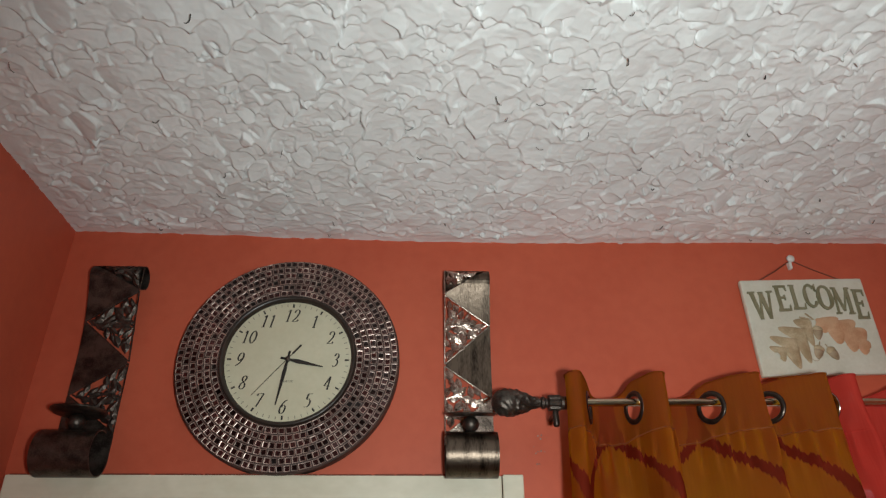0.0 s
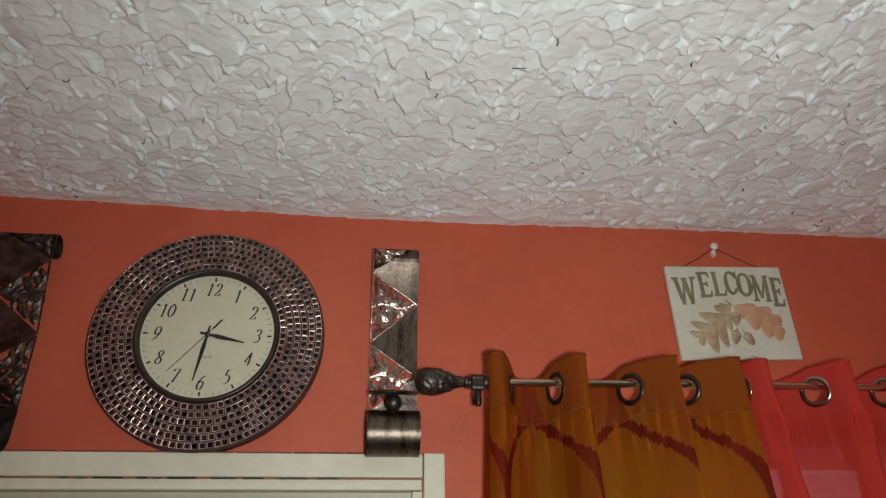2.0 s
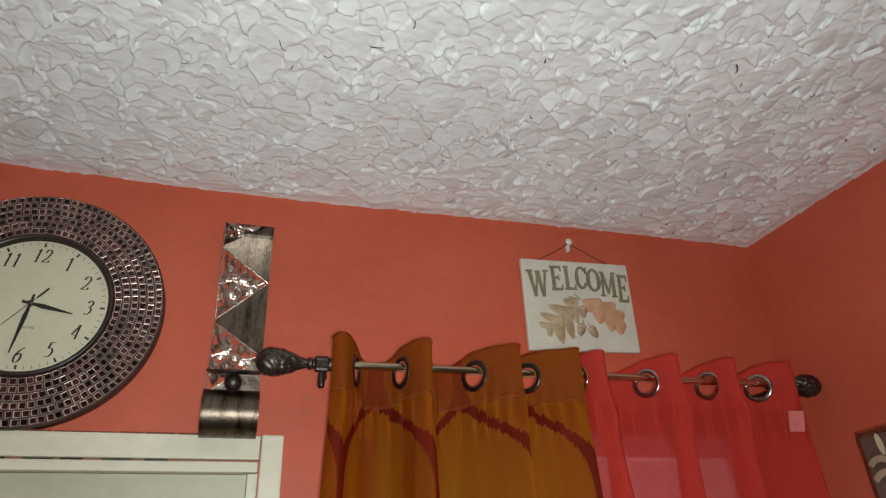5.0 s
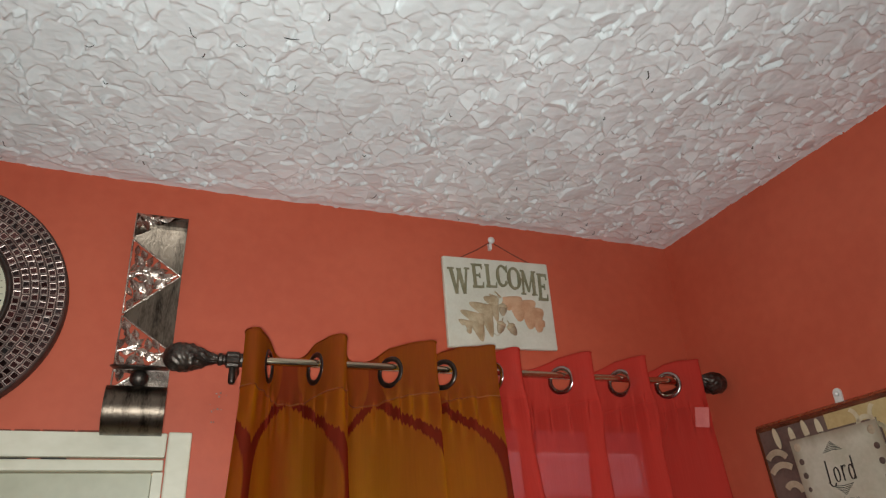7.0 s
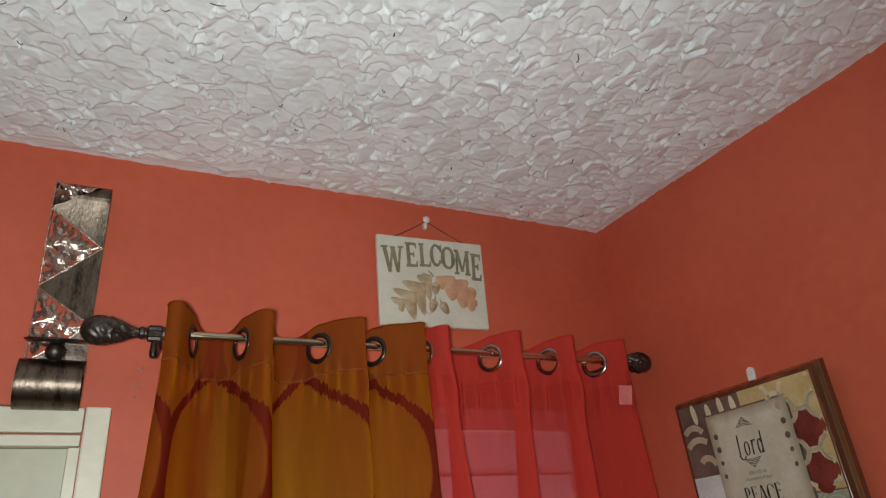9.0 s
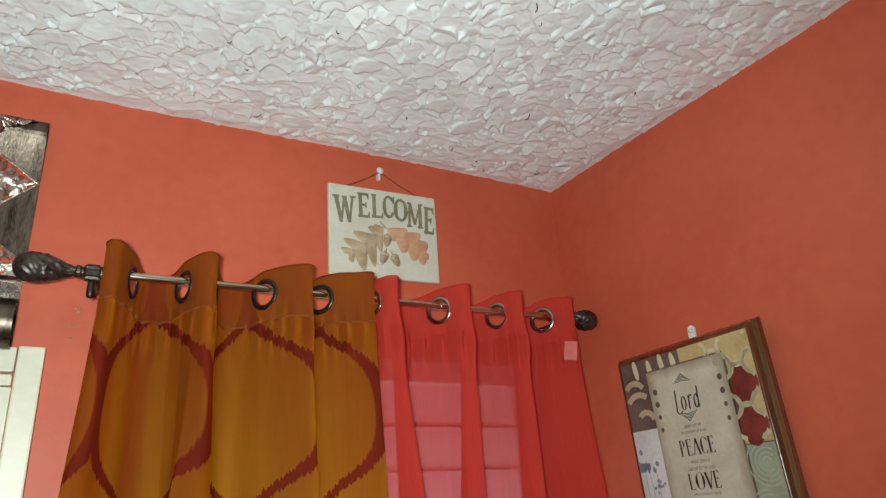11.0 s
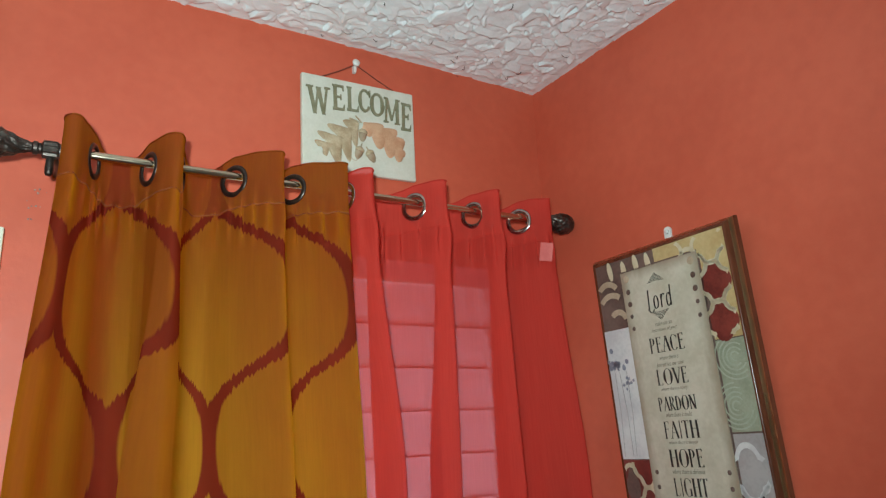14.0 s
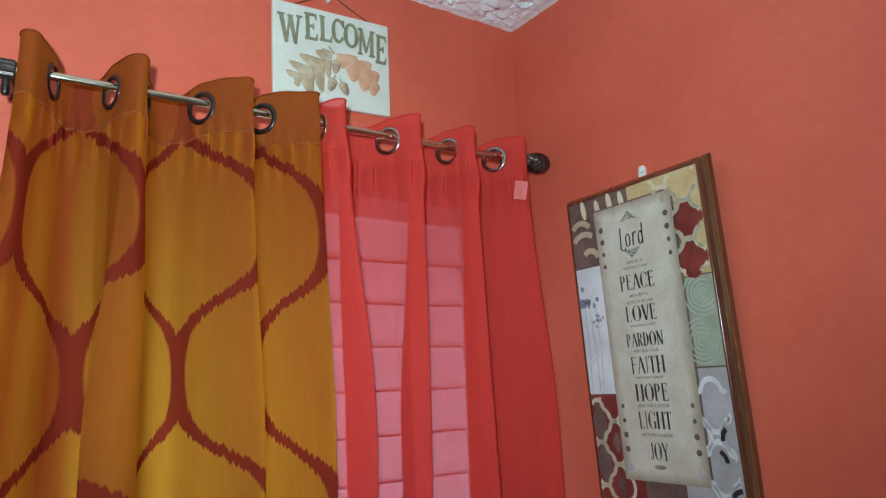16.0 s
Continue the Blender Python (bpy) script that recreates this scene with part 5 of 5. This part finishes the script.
    scroll = part("scroll", boxed(sx0, sx1, -0.0036, -0.0008, sz0, sz1, bevel=0.0009), PARCHMENT, art, "parchment scroll")
    part("scroll_edge", boxed(sx1 + 0.0002, sx1 + 0.004, -0.0014, -0.0006, sz0 - 0.002, sz1 - 0.004), P_BROWN, art)
    part("scroll_edge", boxed(sx0 + 0.001, sx1, -0.0014, -0.0006, sz1 + 0.0002, sz1 + 0.003), P_BROWN, art)

    def stud(x, z, r, mat):
        part("stud", lathe([(0, 0.0036), (r, 0.0036), (r * 0.8, 0.0042), (0, 0.0046)], pose(x, 0, z) @ FACING, 14), mat, art)

    for x in (sx0 + 0.014, sx1 - 0.014):
        stud(x, sz1 - 0.014, 0.0075, P_TAN)
        stud(x, sz0 + 0.022, 0.0075, P_GREY)
        for k, r in enumerate((0.0056, 0.0056, 0.0042, 0.0042)):
            stud(x, sz1 - 0.040 - 0.024 * k, r, P_BROWN)
            stud(x, sz0 + 0.055 + 0.026 * k, r, P_BROWN)
    mid = -0.003
    for word, z, wd, ht in (("Lord", -0.0968, 0.062, 0.036), ("PEACE", -0.1814, 0.086, 0.030), ("LOVE", -0.2405, 0.076, 0.030), ("PARDON", -0.2887, 0.090, 0.026), ("FAITH", -0.3349, 0.082, 0.032), ("HOPE", -0.3841, 0.080, 0.032), ("LIGHT", -0.4333, 0.078, 0.032), ("JOY", -0.4875, 0.044, 0.031)):
        if word == "Lord":
            part("word", pen_word(word, 0.0150, 0.0400, mid + 0.002, z, -0.0040, 0.05), INK, art)
        else:
            part("word", roman_word(word, wd * 0.94, ht * 0.95, mid + 0.002, z, -0.0036), INK, art)
    for line, z, wd in (("make me an", -0.1431, 0.040), ("instrument of your", -0.1549, 0.060), ("where there is", -0.2060, 0.044), ("hatred let me sow", -0.2179, 0.062), ("where there is injury", -0.2631, 0.060), ("where there is doubt", -0.3084, 0.058), ("where there is despair", -0.3576, 0.064), ("where there is darkness", -0.4068, 0.070), ("where there is sadness", -0.4579, 0.068)):
        link_mesh("script_line", letters(line, wd, 0.0082, 0.0002, mid + 0.002, z, -0.0037, shear=0.35, bold=0.006), SCRIPT, art)
    for z, sg in ((-0.064, 1), (-0.120, -1)):
        bm = bmesh.new()
        for k in range(6):
            wk = 0.020 - 0.0033 * k
            tube([(mid - wk, -0.0038, z + sg * 0.0028 * k), (mid, -0.0038, z + sg * (0.0028 * k + 0.002)), (mid + wk, -0.0038, z + sg * 0.0028 * k)], 0.0006, 4, bm)
        part("ornament", bm, INK, art)
    disc(mid, -0.515, 0.013, SCRIPT, -0.0037, 0.004, name="ornament")
    k = thing("picture_hook", "white adhesive plastic picture hook", "hook", pose(RIGHT, 0.834, 2.128, 0, 0, -90))
    part("hook_plate", slab([(0.0085 * math.sin(a), 0.012 + 0.0085 * math.cos(a)) for a in np.linspace(-1.7, 1.7, 12)] + [(0.0075, -0.022), (-0.0075, -0.022)], -0.0005, -0.004), WHITE_PLASTIC, k)
    part("hook_button", lathe([(0, 0.004), (0.0045, 0.004), (0.004, 0.008), (0, 0.009)], pose(0, 0, 0.010) @ FACING, 14), WHITE_PLASTIC, k, smooth=True)


framed_print()


# ---- small marks ----
def lint():
    """Dark threads of lint and cobweb caught in the ceiling plaster."""
    rng = random.Random(21)
    bm = bmesh.new()
    spots = [(0.331, 0.729), (0.222, 0.804), (0.572, 1.143), (0.256, 1.187), (0.597, 0.69)] + [(rng.uniform(LEFT + 0.05, RIGHT - 0.05), rng.uniform(0.5, 1.18)) for _ in range(44)] + [(rng.uniform(LEFT + 0.05, RIGHT - 0.05), rng.uniform(1.10, 1.19)) for _ in range(14)]
    for x, y in spots:
        ln, a = rng.choice((0.006, 0.008, 0.010, 0.014, 0.022)), rng.uniform(0, 6.28)
        z = TOP - rng.uniform(0.004, 0.010)
        bend = rng.uniform(-0.22, 0.22)
        pts = []
        px, py = x, y
        for k in range(6):
            pts.append((px, py, z - 0.004 * math.sin(k * 0.6)))
            px, py = px + ln / 5 * math.cos(a + bend * k), py + ln / 5 * math.sin(a + bend * k)
        tube(pts, rng.uniform(0.0004, 0.0009), 4, bm)
    ob = part("ceiling_lint", bm, DUST)
    tagged(ob, "dark threads of lint caught in the ceiling plaster", "lint", kind="stuff")


lint()


def scuffs():
    rng = random.Random(5)
    bm = bmesh.new()
    for _ in range(11):
        x, z, r = rng.gauss(0.312, 0.006), rng.gauss(2.168, 0.014), rng.uniform(0.0006, 0.0019)
        slab([(x + r * rng.uniform(0.6, 1.2) * math.cos(a), z + r * rng.uniform(0.6, 1.3) * math.sin(a)) for a in np.linspace(0, 6.28, 8, endpoint=False)], BACK + 0.001, BACK - 0.0008, bm)
    tagged(part("wall_scuff", bm, SCUFF), "chipped bare plaster specks around old screw holes", "wall damage", kind="structure")


scuffs()


# ---- mosaic tiles of the clock rim ----
def mosaic():
    half = 0.0054
    bm = bmesh.new()

    def one(b, m):
        lo = [b.verts.new(m @ Vector((x * half, y * half, 0))) for x, y in ((-1, -1), (1, -1), (1, 1), (-1, 1))]
        hi = [b.verts.new(m @ Vector((x * half * 0.96, y * half * 0.96, 0.0016))) for x, y in ((-1, -1), (1, -1), (1, 1), (-1, 1))]
        inn = [b.verts.new(m @ Vector((x * half * 0.76, y * half * 0.76, 0.0011))) for x, y in ((-1, -1), (1, -1), (1, 1), (-1, 1))]
        for k in range(4):
            j = (k + 1) % 4
            b.faces.new((lo[k], lo[j], hi[j], hi[k])).material_index = 0
            b.faces.new((hi[k], hi[j], inn[j], inn[k])).material_index = 0
        b.faces.new(inn).material_index = 1

    one(bm, Matrix())
    me = bpy.data.meshes.new("mosaic_tile")
    bm.to_mesh(me)
    bm.free()
    me.materials.append(TILE_EDGE)
    me.materials.append(TILE_GLASS)
    rng = random.Random(8)
    inner = bmesh.new()
    for ring in range(6):
        r = 0.1335 + 0.0129 * ring
        n = int(2 * math.pi * r / 0.0121)
        slope = math.atan2(clock_depth(r - 0.003) - clock_depth(r + 0.003), 0.006)
        for k in range(n):
            a = 2 * math.pi * (k + rng.uniform(-0.08, 0.08)) / n + ring * 0.37
            m = FACING @ pose(0, 0, 0, 0, 0, math.degrees(a)) @ Matrix.Translation((r, 0, clock_depth(r) + 0.0002)) @ pose(0, 0, 0, rng.uniform(-6, 6), math.degrees(slope) + rng.uniform(-6, 6), rng.uniform(-7, 7))
            if ring >= 3:
                ob = new("mosaic_tile", me)
                ob.parent, ob.matrix_basis = clock, m
            else:
                one(inner, m)
    ob = part("inner_mosaic", inner, [TILE_EDGE_IN, TILE_GLASS_IN], clock, "inner rings of small mirror tiles")
    ob["kind"] = "stuff"


mosaic()
